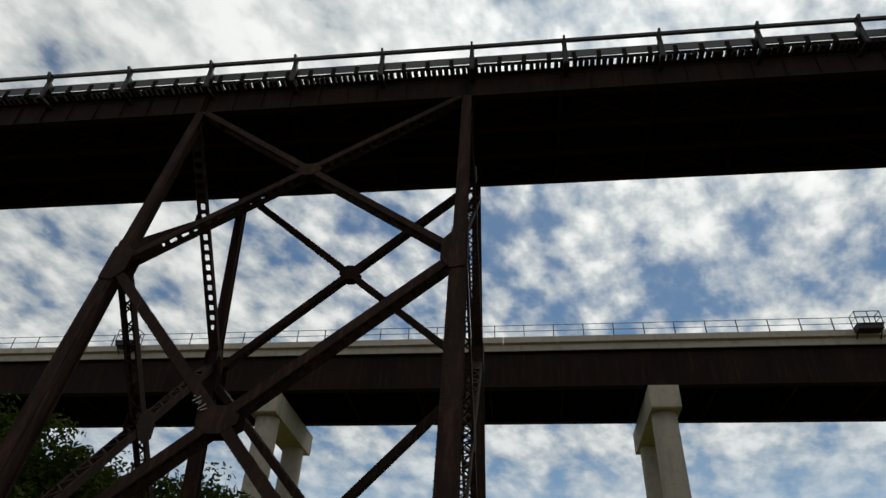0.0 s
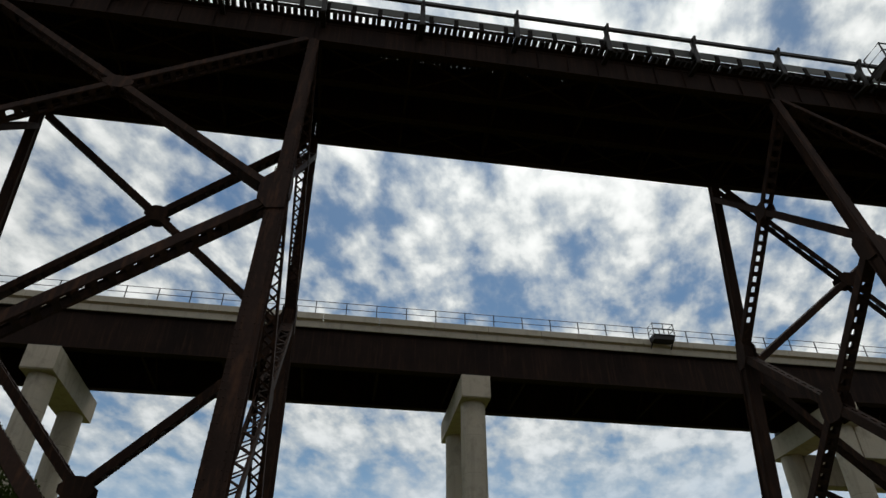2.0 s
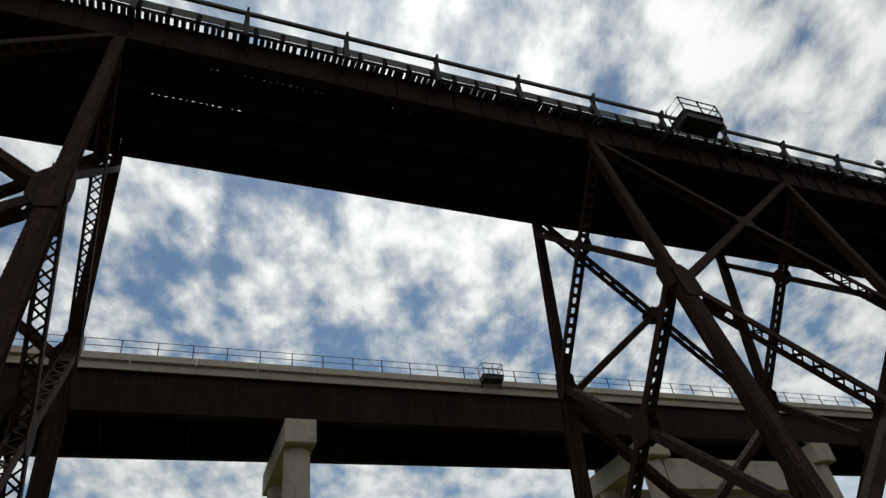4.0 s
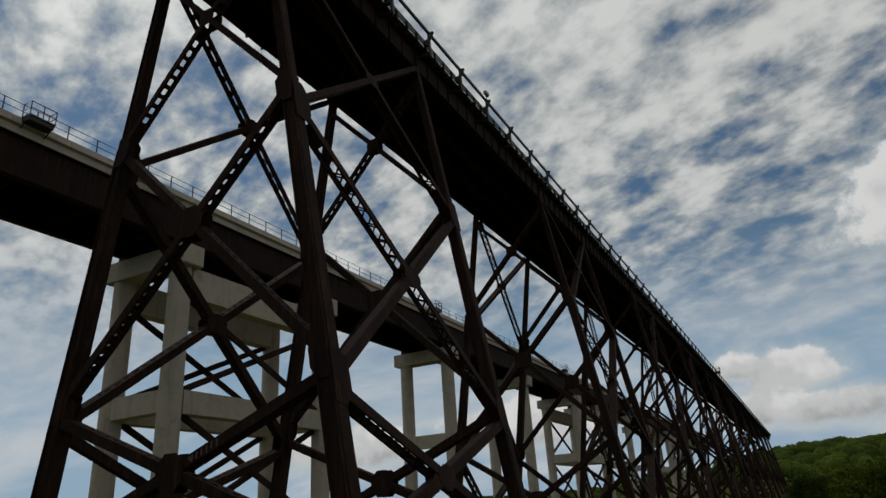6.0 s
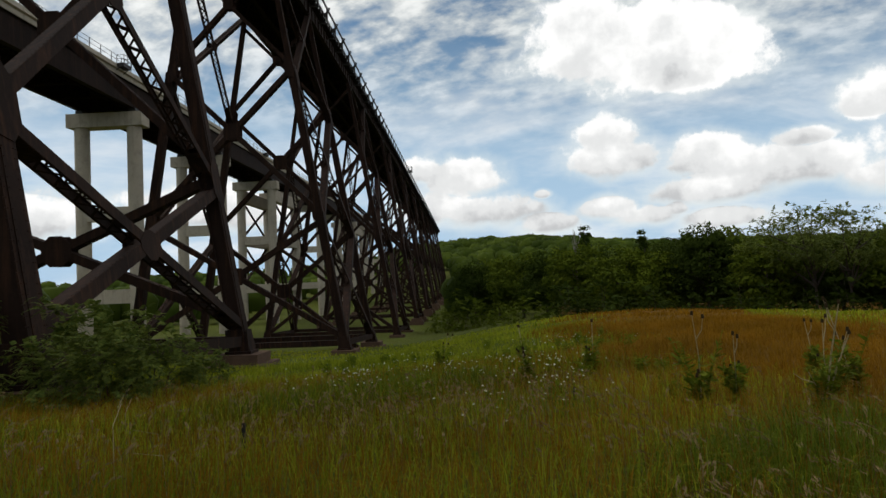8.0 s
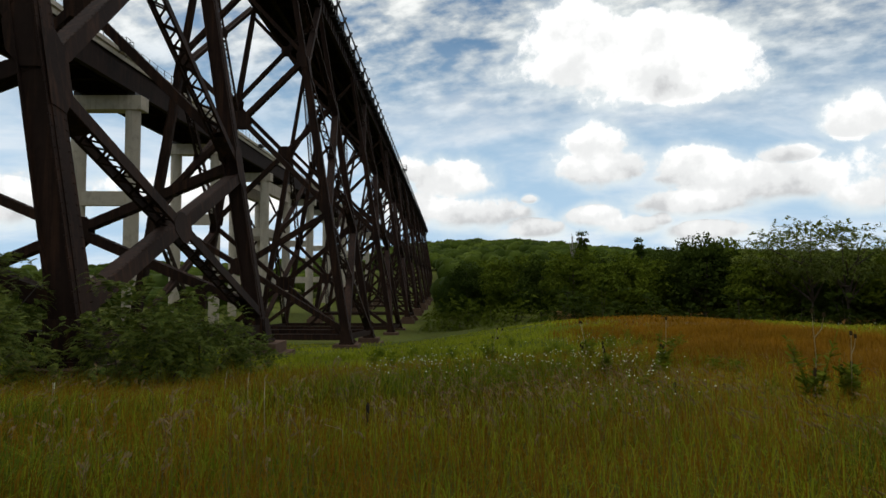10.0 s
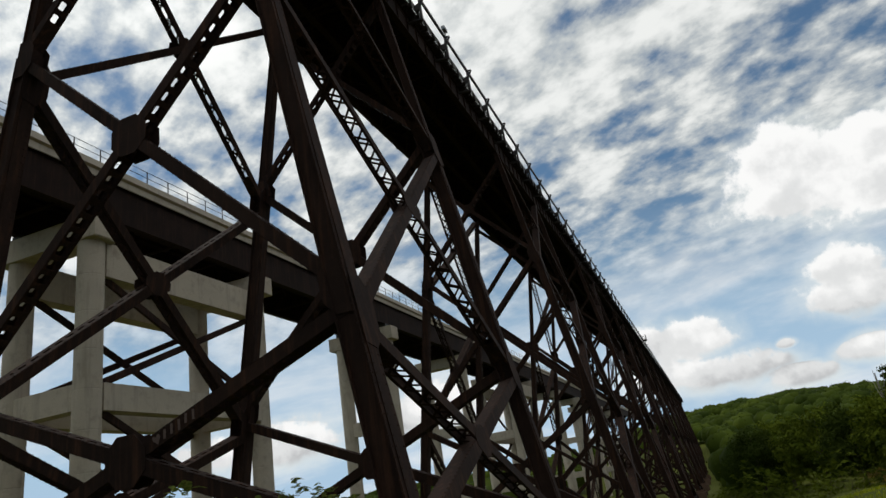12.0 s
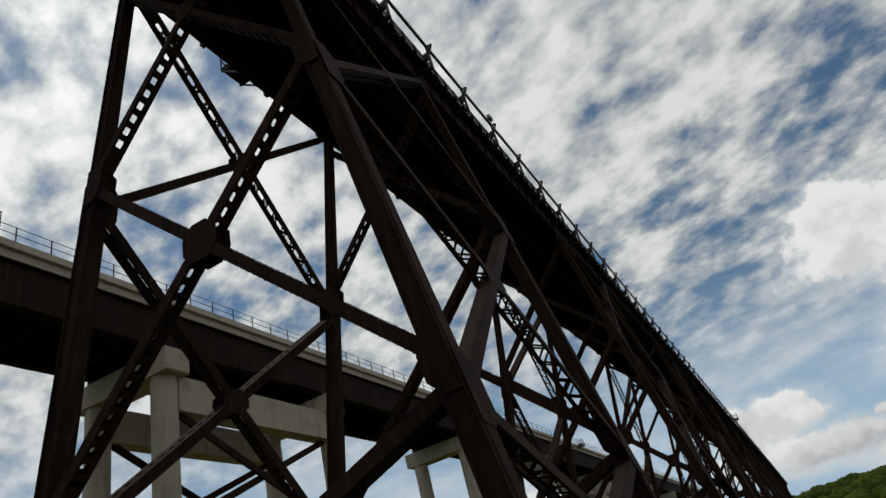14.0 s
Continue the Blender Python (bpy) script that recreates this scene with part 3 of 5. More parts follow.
    for bent, x in enumerate((0.0, BAY)):
        cross = [(TOP - 0.9, zj + 1.2, 0.27, 0.50), (zj + 0.75, mid[bent] + 0.95, 0.34, 0.52)]
        if third:
            cross.append((mid[bent] + 0.25, base[bent] + low, 0.36, 0.52))
        for i, (high, low, w, dd) in enumerate(cross):
            ya, yb = leg_y(high, 1) - YC, leg_y(low, 1) - YC
            style = "lace" if (bent, i) in zigzag else "plates"
            brace(tw, (x, -ya, high), (x, yb, low), (1, 0, 0), w, dd, style)
            brace(tw, (x, ya, high), (x, -yb, low), (1, 0, 0), w, dd, style, 0.10 if i else 0.30)
            zc = high - (high - low) * ya / (ya + yb)
            r = 0.42 if i == 0 else 0.66
            for e in (-1, 1):
                g = Shape()
                g.plate(octagon(r, r, 0.42), (x + e * (dd / 2 + 0.02), 0, zc), (0, 1, 0), (0, 0, 1), (1, 0, 0), 0.02)
                part("crossing_plate", g, STEEL, tw)
        zs = base[bent] + 0.35
        yb = leg_y(zs, 1) - YC
        strut = Shape()
        for e in (-0.2, 0.2):
            strut.box((x + e, -yb, zs), (x + e, yb, zs), 0.03, 0.42)
        strut.box((x, -yb, zs + 0.22), (x, yb, zs + 0.22), 0.46, 0.02)
        part("bottom_strut", strut, STEEL, tw)
    for marked in marks:
        for i in range(6):
            bars = Shape()
            a, b = marked[0] + 0.085 * i, 0.04 + 0.055 * ((i * 5) % 3)
            z = marked[1] - 0.085 * i * 1.115
            c = Vector((a, leg_y(z, -1) - YC - 0.335, z))
            d1, d2 = Vector((0.67, 0.12, -0.74)), Vector((0.74, 0.0, 0.67))
            bars.box(c - d2 * b - d1 * 0.02 * (i % 2), c + d2 * b + d1 * 0.03 * (i % 3), 0.03, 0.006, (0, 1, 0))
            part("paint_stroke", bars, CHALK, tw, "pale illegible paint stroke")
    for side in (-1, 1):
        strut = Shape()
        for e in (-0.2, 0.2):
            strut.box((0, leg_y(base[0] + 0.35, side) - YC + e, base[0] + 0.35), (BAY, leg_y(base[1] + 0.35, side) - YC + e, base[1] + 0.35), 0.03, 0.42)
        part("bottom_strut", strut, STEEL, tw)
    return tw


def brace_scrawl(tw):
    """Chalky paint on a brace of the first bent: a small heart and a row of plain strokes."""
    d1, d2 = Vector((0, -0.935, 0.355)), Vector((0, 0.355, 0.935))
    c = Vector((-0.276, -1.02, 4.55))
    heart = Shape()
    heart.plate([(0, -0.13), (0.12, 0.02), (0.11, 0.11), (0.05, 0.12), (0, 0.06), (-0.05, 0.12), (-0.11, 0.11), (-0.12, 0.02)], c, d1, d2, (1, 0, 0), 0.006)
    for i in range(5):
        e = c + d1 * (0.27 + 0.24 * i) + d2 * 0.02 * (i % 2)
        bars = Shape()
        bars.box(e - d2 * (0.10 + 0.02 * (i % 3)) - d1 * 0.04, e + d2 * 0.12 + d1 * 0.04, 0.07, 0.006, (1, 0, 0))
        part("paint_stroke", bars, DUST, tw, "pale chalky paint stroke")
    part("paint_heart", heart, DUST, tw, "small heart in pale chalky paint")


FIRST, LAST = -1, 11
deep = None
for k in range(FIRST, LAST + 1):
    x = -BAY + k * PITCH
    RIVETS = k in (0, 1, 2)
    if k == -1:
        t = tower((9.0, 8.0), (8.3, 7.0))
    elif k == 0:
        t = tower((4.5, 3.0), (4.2, 1.8), ((0, 1), (1, 0), (1, 1)), ((5.50, 11.55),))
    elif k == 1:
        t = tower((6.45, 6.45), (0.2, -0.6), low=1.1)
        brace_scrawl(t)
    elif k == 2:
        t = tower((6.6, 6.6), (-2.9, -3.6), zj=18.0, low=0.8)
    elif deep is None:
        t = deep = tower((6.6, 6.6), (-4.9, -5.4), zj=18.0)
    else:
        t = copy_thing(deep, Matrix.Translation((x, YC, -0.10 * (k - 3))))
        continue
    t.location = (x, YC, 0)

# deck girders, in lengths that meet over the legs
GT = TOP + 1.62


def girder(length):
    s = Shape()
    s.block(0.003, length - 0.003, -0.012, 0.012, TOP, GT)
    for z in (TOP + 0.02, GT - 0.02):
        s.block(0.003, length - 0.003, -0.19, 0.19, z - 0.02, z + 0.02)
    for z in (TOP + 0.12, GT - 0.12):
        s.block(0.003, length - 0.003, -0.035, 0.035, z - 0.08, z + 0.08)
    m = round(length / 1.52)
    for i in range(m + 1):
        x = 0.1 + (length - 0.2) * i / m
        for e in (-1, 1):
            s.block(x - 0.012, x + 0.012, min(e * 0.012, e * 0.11), max(e * 0.012, e * 0.11), TOP + 0.04, GT - 0.04)
            s.block(x - 0.06, x + 0.06, min(e * 0.012, e * 0.024), max(e * 0.012, e * 0.024), TOP + 0.04, GT - 0.04)
    return s


girder_mesh = {L: girder(L).mesh("plate_girder", GIRDER) for L in (BAY, SPAN)}
X0 = -BAY + FIRST * PITCH - SPAN
spans, x = [], X0
for k in range(FIRST, LAST + 2):
    spans += [(x, SPAN), (x + SPAN, BAY)]
    x += PITCH
spans = spans[:-1]
X1 = spans[-1][0] + SPAN
GIRDER_Y = (-HALF, -0.95, 0.95, HALF)
for x, L in spans:
    g = thing("girder_span", "brown riveted steel plate girder span of the old viaduct", "bridge span", "girder spans of the old viaduct", at=(x, YC, 0))
    for y in GIRDER_Y:
        part("plate_girder", girder_mesh[L], None, g, at=(0, y, 0))
    m = round(L / 4.57)
    lat, fr = Shape(), Shape()
    for i in range(m):
        a, b = L * i / m, L * (i + 1) / m
        for y0, y1 in ((-HALF, -0.95), (0.95, HALF)):
            lat.box((a, y0, TOP + 0.12), (b, y1, TOP + 0.12), 0.11, 0.03)
            lat.box((a, y1, TOP + 0.16), (b, y0, TOP + 0.16), 0.11, 0.03)
    part("lateral_bracing", lat, GIRDER, g)["kind"] = "stuff"
    for i in range(m + 1):
        a = min(max(L * i / m, 0.25), L - 0.25)
        for y0, y1 in ((-HALF, -0.95), (-0.95, 0.95), (0.95, HALF)):
            fr.box((a, y0, TOP + 0.2), (a, y1, GT - 0.2), 0.09, 0.03)
            fr.box((a, y1, TOP + 0.2), (a, y0, GT - 0.2), 0.09, 0.03)
            fr.box((a, y0, TOP + 0.15), (a, y1, TOP + 0.15), 0.1, 0.1)
    part("cross_bracing", fr, GIRDER, g)["kind"] = "stuff"

# open timber deck, rails, walkway, parapet
TZ = GT + 0.02


def walkway(edge, sign):
    """Board, kerb, handrail and its posts along one side; edge: where the longer ties end, sign: outward along y."""
    w = thing("walkway", "grey weathered kerb boards and flat steel handrail on forked posts", "walkway", "walkways of the old viaduct")

    def y(out):
        return edge - sign * out

    def slab(s, x0, x1, a, b, z0, z1):
        s.block(x0, x1, min(y(a), y(b)), max(y(a), y(b)), z0, z1)

    s = Shape()
    slab(s, X0, X1, 0.44, 0.60, TZ + 0.262, TZ + 0.31)
    part("walk_board", s, TIE, w)
    kerb, post = Shape(), Shape()
    kerb.block(0, BAY / 3 - 0.03, -0.03, 0.03, 0.1, 0.58)
    km = kerb.mesh("kerb_board", PLANK)
    # post: bar on a bracket over the girder's top, with a second prong leaning outward
    post.box((0, 0, -0.75), (0, 0, 1.02), 0.22, 0.12, (0, 1, 0))
    post.box((0, -sign * 0.01, -0.8), (0, -sign * 0.01, 0.3), 0.24, 0.08, (0, 1, 0))
    post.box((0, -sign * 0.02, -0.75), (0, -sign * 1.0, -0.62), 0.22, 0.14)
    post.box((0, 0.0, 0.26), (0, -sign * 0.38, 0.18), 0.20, 0.44)
    post.box((0, 0, 0.32), (0, sign * 0.30, 0.92), 0.13, 0.10, (1, 0, 0))
    post.box((0, sign * 0.33, 0.92), (0, -sign * 0.06, 0.98), 0.11, 0.07)
    pm = post.mesh("rail_post", RAILMETAL)
    n = round((X1 - X0) / (BAY / 3))
    rest, more = Shape(), Shape()
    for i in range(n):
        a = X0 + i * BAY / 3
        if -60 < a < 130:
            part("kerb_board", km, None, w, at=(a, y(0.42), TZ + 0.27))
            part("rail_post", pm, None, w, at=(a, y(0.02), TZ + 0.22))
        else:
            slab(rest, a, a + BAY / 3 - 0.03, 0.39, 0.45, TZ + 0.37, TZ + 0.85)
            more.box((a, y(0.02), TZ - 0.5), (a, y(0.02), TZ + 1.24), 0.13, 0.13)
            more.box((a, y(0.02), TZ + 0.54), (a, y(-0.3), TZ + 1.14), 0.08, 0.08, (1, 0, 0))
    cleats, a = Shape(), X0 + 0.15
    while a < X1:
        slab(cleats, a - 0.10, a + 0.10, 0.32, 0.387, TZ + 0.05, TZ + 0.64)
        a += 4 * STEP
    part("cleat_run", cleats, TIE, w)["kind"] = "stuff"
    part("kerb_run", rest, PLANK, w)["kind"] = "stuff"
    part("post_run", more, RAILMETAL, w)["kind"] = "stuff"
    rail = Shape()
    slab(rail, X0, X1, -0.06, 0.08, TZ + 1.05, TZ + 1.25)
    part("handrail", rail, RAILMETAL, w)
    return w


STEP = 0.3048
NEAR_EDGE, FAR_EDGE = -1.12, 2 * YC + 1.12
walkway(NEAR_EDGE, -1)
walkway(FAR_EDGE, 1)

deck = thing("track_deck", "open deck of dark timber ties carrying two railway tracks", "railway deck")
long_tie, short_tie = Shape(), Shape()
short_tie.block(-0.10, 0.10, -0.66, 2 * YC + 0.66, 0, 0.26)
long_tie.block(-0.10, 0.10, -0.80, 2 * YC + 0.80, 0, 0.26)
sm, lm = short_tie.mesh("tie", TIE), long_tie.mesh("tie", TIE)
rng = random.Random(4)
others = Shape()
i, a = 0, X0 + 0.15
while a < X1:
    jog = rng.uniform(-0.045, 0.045)
    lng = i % 4 == 0
    if -22 < a < 66:
        part("tie", lm if lng else sm, None, deck, at=(a + jog, rng.uniform(-0.05, 0.05), TZ))
    else:
        e = 0.14 if lng else 0.0
        others.block(a + jog - 0.10, a + jog + 0.10, -0.66 - e, 2 * YC + 0.66 + e, TZ, TZ + 0.26)
    i, a = i + 1, a + STEP
part("tie_run", others, TIE, deck)["kind"] = "stuff"
# boards over the ties, with short gaps left open between them
def deck_board(y0, y1, x0, x1):
    b = Shape()
    b.block(x0, x1, y0, y1, TZ + 0.262, TZ + 0.31)
    part("deck_board", b, TIE, deck)


for y0, y1 in ((-0.15, 1.55), (1.71, 3.10), (3.38, 3.60), (3.82, 2 * YC + 0.46)):
    deck_board(y0, y1, X0, X1)
GAPS = {(1.55, 1.71): ((-6.2, -5.0), (3.1, 4.0), (5.0, 9.2), (10.4, 10.9), (12.3, 12.7), (13.3, 13.6), (15.0, 15.3), (17.0, 17.3)),
        (3.10, 3.38): ((30.8, 35.0), (36.4, 36.9), (45.0, 58.0), (60.0, 68.0), (72.0, 78.0)), (3.60, 3.82): ((1.0, 5.4),)}
for (y0, y1), holes in GAPS.items():
    ends = [X0] + [v for h in holes for v in h] + [X1]
    for x0, x1 in zip(ends[::2], ends[1::2]):
        deck_board(y0, y1, x0, x1)
for y in (0.20, 1.63, 4.27, 5.70):
    r = Shape()
    r.block(X0, X1, y - 0.075, y + 0.075, TZ + 0.312, TZ + 0.33)
    r.block(X0, X1, y - 0.01, y + 0.01, TZ + 0.33, TZ + 0.44)
    r.block(X0, X1, y - 0.037, y + 0.037, TZ + 0.44, TZ + 0.48)
    part("rail", r, RAILMETAL, deck)


def refuge(x, y, out, name="refuge_platform", z=TZ + 0.28, size=(2.3, 1.5), mat=RAILMETAL, floor=TIE, label="small steel refuge platform with pipe rails bracketed off the deck", skirt=0.0):
    p = thing(name, label, "platform", "refuge platforms", at=(x, y, z))
    L, D = size
    s = Shape()
    s.block(0, L, min(0, out * D), max(0, out * D), -0.06, 0.0)
    part("floor_plate", s, floor, p)
    if skirt:
        s = Shape()
        s.block(0.05, L - 0.05, min(0.04 * out, out * (D - 0.08)), max(0.04 * out, out * (D - 0.08)), -skirt, -0.062)
        part("box_frame", s, mat, p)
    s = Shape()
    for k in (0.08, L - 0.08):
        s.box((k, -out * 0.7, -0.16), (k, out * D, -0.12), 0.1, 0.16)
        s.box((k, -out * 0.1, -0.9), (k, out * D * 0.9, -0.15), 0.08, 0.08)
    part("bracket", s, mat, p)
    for k, j in ((0.03, D), (L / 2, D), (L - 0.03, D), (0.03, 0.06), (L - 0.03, 0.06)):
        s = Shape()
        s.tube([(k, out * (j - 0.04), 0), (k, out * (j - 0.04), 1.07)], 0.042, 6)
        part("rail_post", s, mat, p)
    for z2 in (0.55, 1.07):
        s = Shape()
        s.tube([(0.03, out * 0.04, z2), (0.03, out * (D - 0.04), z2), (L - 0.03, out * (D - 0.04), z2), (L - 0.03, out * 0.04, z2)], 0.042, 6)
        part("pipe_rail", s, mat, p)
    return p


refuge(28.11, NEAR_EDGE - 0.1, -1, size=(2.75, 1.2), skirt=0.55)
refuge(182.0, NEAR_EDGE - 0.1, -1, size=(2.3, 1.0))
refuge(29.7, FAR_EDGE - 0.3, 1, z=TZ + 0.02, size=(1.5, 1.0))

# lamp-like fixture on the handrail
fx = thing("rail_fixture", "small pale box fixture standing on the viaduct handrail", "fixture", at=(45.88, NEAR_EDGE - 0.08, TZ + 1.2))
s = Shape()
s.tube([(0, 0, 0), (0, 0, 0.45)], 0.03, 6)
part("stem", s, RAILMETAL, fx)
s = Shape()
s.block(-0.28, 0.28, -0.12, 0.12, 0.40, 0.66)
part("box", s, GALV, fx, "pale metal box")

# ---------- the newer bridge behind ----------
NY0, NY1 = 29.0, 37.7                 # outer faces of its two concrete edges
NB = 26.9                             # underside of its girders
NX0, NX1 = -120.0, 460.0
BENTS = [-84.5, -52.0, -19.25, 13.14, 45.36, 65.91, 97.8, 130.44, 163.74, 184.5, 216.2, 248.7, 281.2, 302.2, 334.0, 366.5]
TOWERS = [(45.36, 65.91), (163.74, 184.5), (281.2, 302.2)]
GY = (29.7, 37.0)                   # its two girders, over the columns
EB, ET = 30.86, 31.4                 # underside and top of the concrete edge

nb = thing("girder_bridge", "newer railway bridge with brown weathering steel girders and concrete deck", "bridge")
for y in GY:
    s = Shape()
    s.block(NX0, NX1, y - 0.02, y + 0.02, NB + 0.04, 30.2)
    s.block(NX0, NX1, y - 0.36, y + 0.36, NB, NB + 0.06)
    s.block(NX0, NX1, y - 0.28, y + 0.28, 30.16, 30.22)
    k = NX0
    while k < NX1:
        for e in (-1, 1):
            if (e < 0) == (y < 33):
                continue
            s.block(k - 0.015, k + 0.015, min(y, y + e * 0.22), max(y, y + e * 0.22), NB + 0.05, 30.17)
        k += 3.1
    part("main_girder", s, GIRDER, nb)
s = Shape()
k = NX0 + 1.5
while k < NX1:
    s.box((k, GY[0], NB + 0.3), (k, GY[1], NB + 0.3), 0.16, 0.2)
    s.box((k, GY[0], NB + 0.35), (k, 33.35, 29.9), 0.12, 0.12)
    s.box((k, GY[1], NB + 0.35), (k, 33.35, 29.9), 0.12, 0.12)
    s.box((k, GY[0], 30.0), (k, GY[1], 30.0), 0.16, 0.3)
    k += 6.2
part("cross_bracing", s, GIRDER, nb)["kind"] = "stuff"
s = Shape()
s.block(NX0, NX1, NY0 + 0.32, NY1 - 0.32, 30.22, 30.78)
part("deck_slab", s, CONCRETE, nb)
# added dark sheet and ribs: shade under the deck, hiding the pale slab
s = Shape()
s.block(NX0, NX1, GY[0] + 0.03, GY[1] - 0.03, 30.12, 30.155)
for y in np.linspace(GY[0] + 1.2, GY[1] - 1.2, 4):
    s.block(NX0, NX1, y - 0.06, y + 0.06, 29.75, 30.12)
part("deck_pan", s, GIRDER, nb, "dark sheet with long ribs, added to darken the underside of the slab")
for y, sg in ((NY0, 1), (NY1, -1)):
    seg = Shape()
    seg.add([(x, y2 * sg, z) for x in (0.012, 4.62) for y2, z in ((0, EB), (0.36, EB - 0.06), (0.36, EB + 0.1), (0.30, ET), (0, ET))],
            [(4, 3, 2, 1, 0), (5, 6, 7, 8, 9), (0, 1, 6, 5), (1, 2, 7, 6), (2, 3, 8, 7), (3, 4, 9, 8), (4, 0, 5, 9)])
    m = seg.mesh("edge_segment", CONCRETE)
    n = int((NX1 - NX0) / 4.64)
    far = Shape()
    for i in range(n):
        a = NX0 + i * 4.64
        if sg > 0 and -45 < a < 240:
            part("edge_segment", m, None, nb, at=(a, y, 0))
        else:
            far.add([(v[0] + a, v[1] + y, v[2]) for v in seg.v[:10]], seg.f)
    part("edge_run", far, CONCRETE, nb)["kind"] = "stuff"
    rail = thing("bridge_railing", "thin two-bar steel railing along the concrete bridge edge", "railing", "railings of the newer bridge")
    post = Shape()
    post.box((0, 0, ET - 0.1), (0, 0, ET + 1.22), 0.07, 0.07, (1, 0, 0))
    pm = post.mesh("post", RAILMETAL)
    more = Shape()
    k = NX0 + 1
    while k < NX1:
        if sg > 0 and -40 < k < 200:
            part("post", pm, None, rail, at=(k, y + sg * 0.14, 0))
        else:
            more.box((k, y + sg * 0.14, ET - 0.1), (k, y + sg * 0.14, ET + 1.22), 0.06, 0.06, (1, 0, 0))
        k += 2.53
    part("post_run", more, RAILMETAL, rail)["kind"] = "stuff"
    for z in (ET + 0.62, ET + 1.2):
        b = Shape()
        b.tube([(NX0, y + sg * 0.14, z), (NX1, y + sg * 0.14, z)], 0.03, 6)
        part("bar", b, RAILMETAL, rail)
for x in (-34.5, 29.08, 92.0, 155.0):
    refuge(x, NY0, -1, z=ET + 0.05, size=(2.0, 1.0), mat=RAILMETAL, floor=RAILMETAL, label="small railed steel refuge platform projecting from the concrete edge", skirt=0.45)


def column(x, y, r=0.98):
    """A round cast column with a shallow groove at each lift of its formwork."""
    z0 = float(ground_z(x, y)) - 1.0
    prof = [(z0, r)]
    z = 24.6 - 2.9
    while z > z0 + 1:
        prof += [(z + 0.12, r), (z + 0.03, r), (z, r), (z - 0.02, r - 0.025), (z - 0.06, r - 0.025), (z - 0.08, r), (z - 0.11, r), (z - 0.20, r)]
        z -= 2.9
    prof = sorted(prof) + [(24.6, r)]
    n = 28
    s = Shape()
    s.add([(x + q * math.cos(a), y + q * math.sin(a), h) for h, q in prof for a in [k * 2 * math.pi / n for k in range(n)]],
          [(m * n + k, m * n + (k + 1) % n, (m + 1) * n + (k + 1) % n, (m + 1) * n + k) for m in range(len(prof) - 1) for k in range(n)])
    me = s.mesh("column", CONCRETE)
    smooth(me)
    return me


for x in BENTS:
    pr = thing("bridge_pier", "pale concrete bridge pier with round columns, cap and tie beam", "bridge pier", "piers of the newer bridge")
    for y in GY:
        part("column", column(x, y), None, pr)
        s = Shape()
        s.block(x - 0.7, x + 0.7, y - 0.5, y + 0.5, 26.34, NB + 0.01)
        part("bearing", s, RAILMETAL, pr)
    s = Shape()
    c = 0.06
    yA, yB, zA, zB, w = 28.16, 38.6, 24.45, 26.34, 1.16
    s.add([(x + i * w, y, z) for i in (-1, 1) for y, z in ((yA, zA + 0.1), (yA + 0.1, zA), (yB - 0.1, zA), (yB, zA + 0.1), (yB, zB), (yA, zB))],
          [(5, 4, 3, 2, 1, 0), (6, 7, 8, 9, 10, 11), (0, 1, 7, 6), (1, 2, 8, 7), (2, 3, 9, 8), (3, 4, 10, 9), (4, 5, 11, 10), (5, 0, 6, 11)])
    part("cap_beam", s, CONCRETE, pr)
    for zb in (11.6, 0.4):
        if zb > ground_z(x, 33):
            s = Shape()
            s.block(x - 0.62, x + 0.62, GY[0] + 0.7, GY[1] - 0.7, zb, zb + 1.9)
            part("tie_beam", s, CONCRETE, pr)
for xa, xb in TOWERS:
    tb = thing("pier_bracing", "concrete beams and dark steel cross bracing between paired piers", "bracing", "bracing of the paired piers")
    for y in GY:
        for zb, h in ((21.75, 2.8), (11.5, 2.0), (0.4, 1.9)):
            s = Shape()
            s.block(xa + 0.8, xb - 0.8, y - 0.72, y + 0.72, zb, zb + h)
            part("long_beam", s, CONCRETE, tb)
    for y in GY:
        for z0, z1 in ((13.4, 21.85), (2.2, 11.6)):
            for p, q in (((xa + 0.8, y + 0.12, z0), (xb - 0.8, y + 0.12, z1)), ((xa + 0.8, y - 0.16, z1), (xb - 0.8, y - 0.16, z0))):
                s = Shape()
                s.box(p, q, 0.56, 0.27, (0, 1, 0))
                part("diagonal", s, STEEL, tb)


# ---------- plants ----------
def quads(name, centre, u, v, mat):
    """One mesh of separate four-sided leaves from centres and half axes, all arrays of rows of three."""
    n = len(centre)
    co = np.stack([centre - u - v, centre + u - v, centre + u * 0.75 + v, centre - u * 0.75 + v], 1).reshape(-1, 3)
    me = bpy.data.meshes.new(name)
    me.vertices.add(4 * n)
    me.vertices.foreach_set("co", co.ravel())
    me.loops.add(4 * n)
    me.loops.foreach_set("vertex_index", np.arange(4 * n))
    me.polygons.add(n)
    me.polygons.foreach_set("loop_start", np.arange(0, 4 * n, 4))
    me.materials.append(mat)
    me.update(calc_edges=True)
    return me


def spin(rs, n, size, slim=0.5):
    """Random half axes for n leaves of about the given size."""
    a = rs.normal(size=(n, 3))
    a /= np.linalg.norm(a, axis=1)[:, None]
    b = np.cross(a, rs.normal(size=(n, 3)))
    b /= np.linalg.norm(b, axis=1)[:, None]
    k = size * rs.uniform(0.6, 1.3, (n, 1)) / 2
    return a * k * slim, b * k


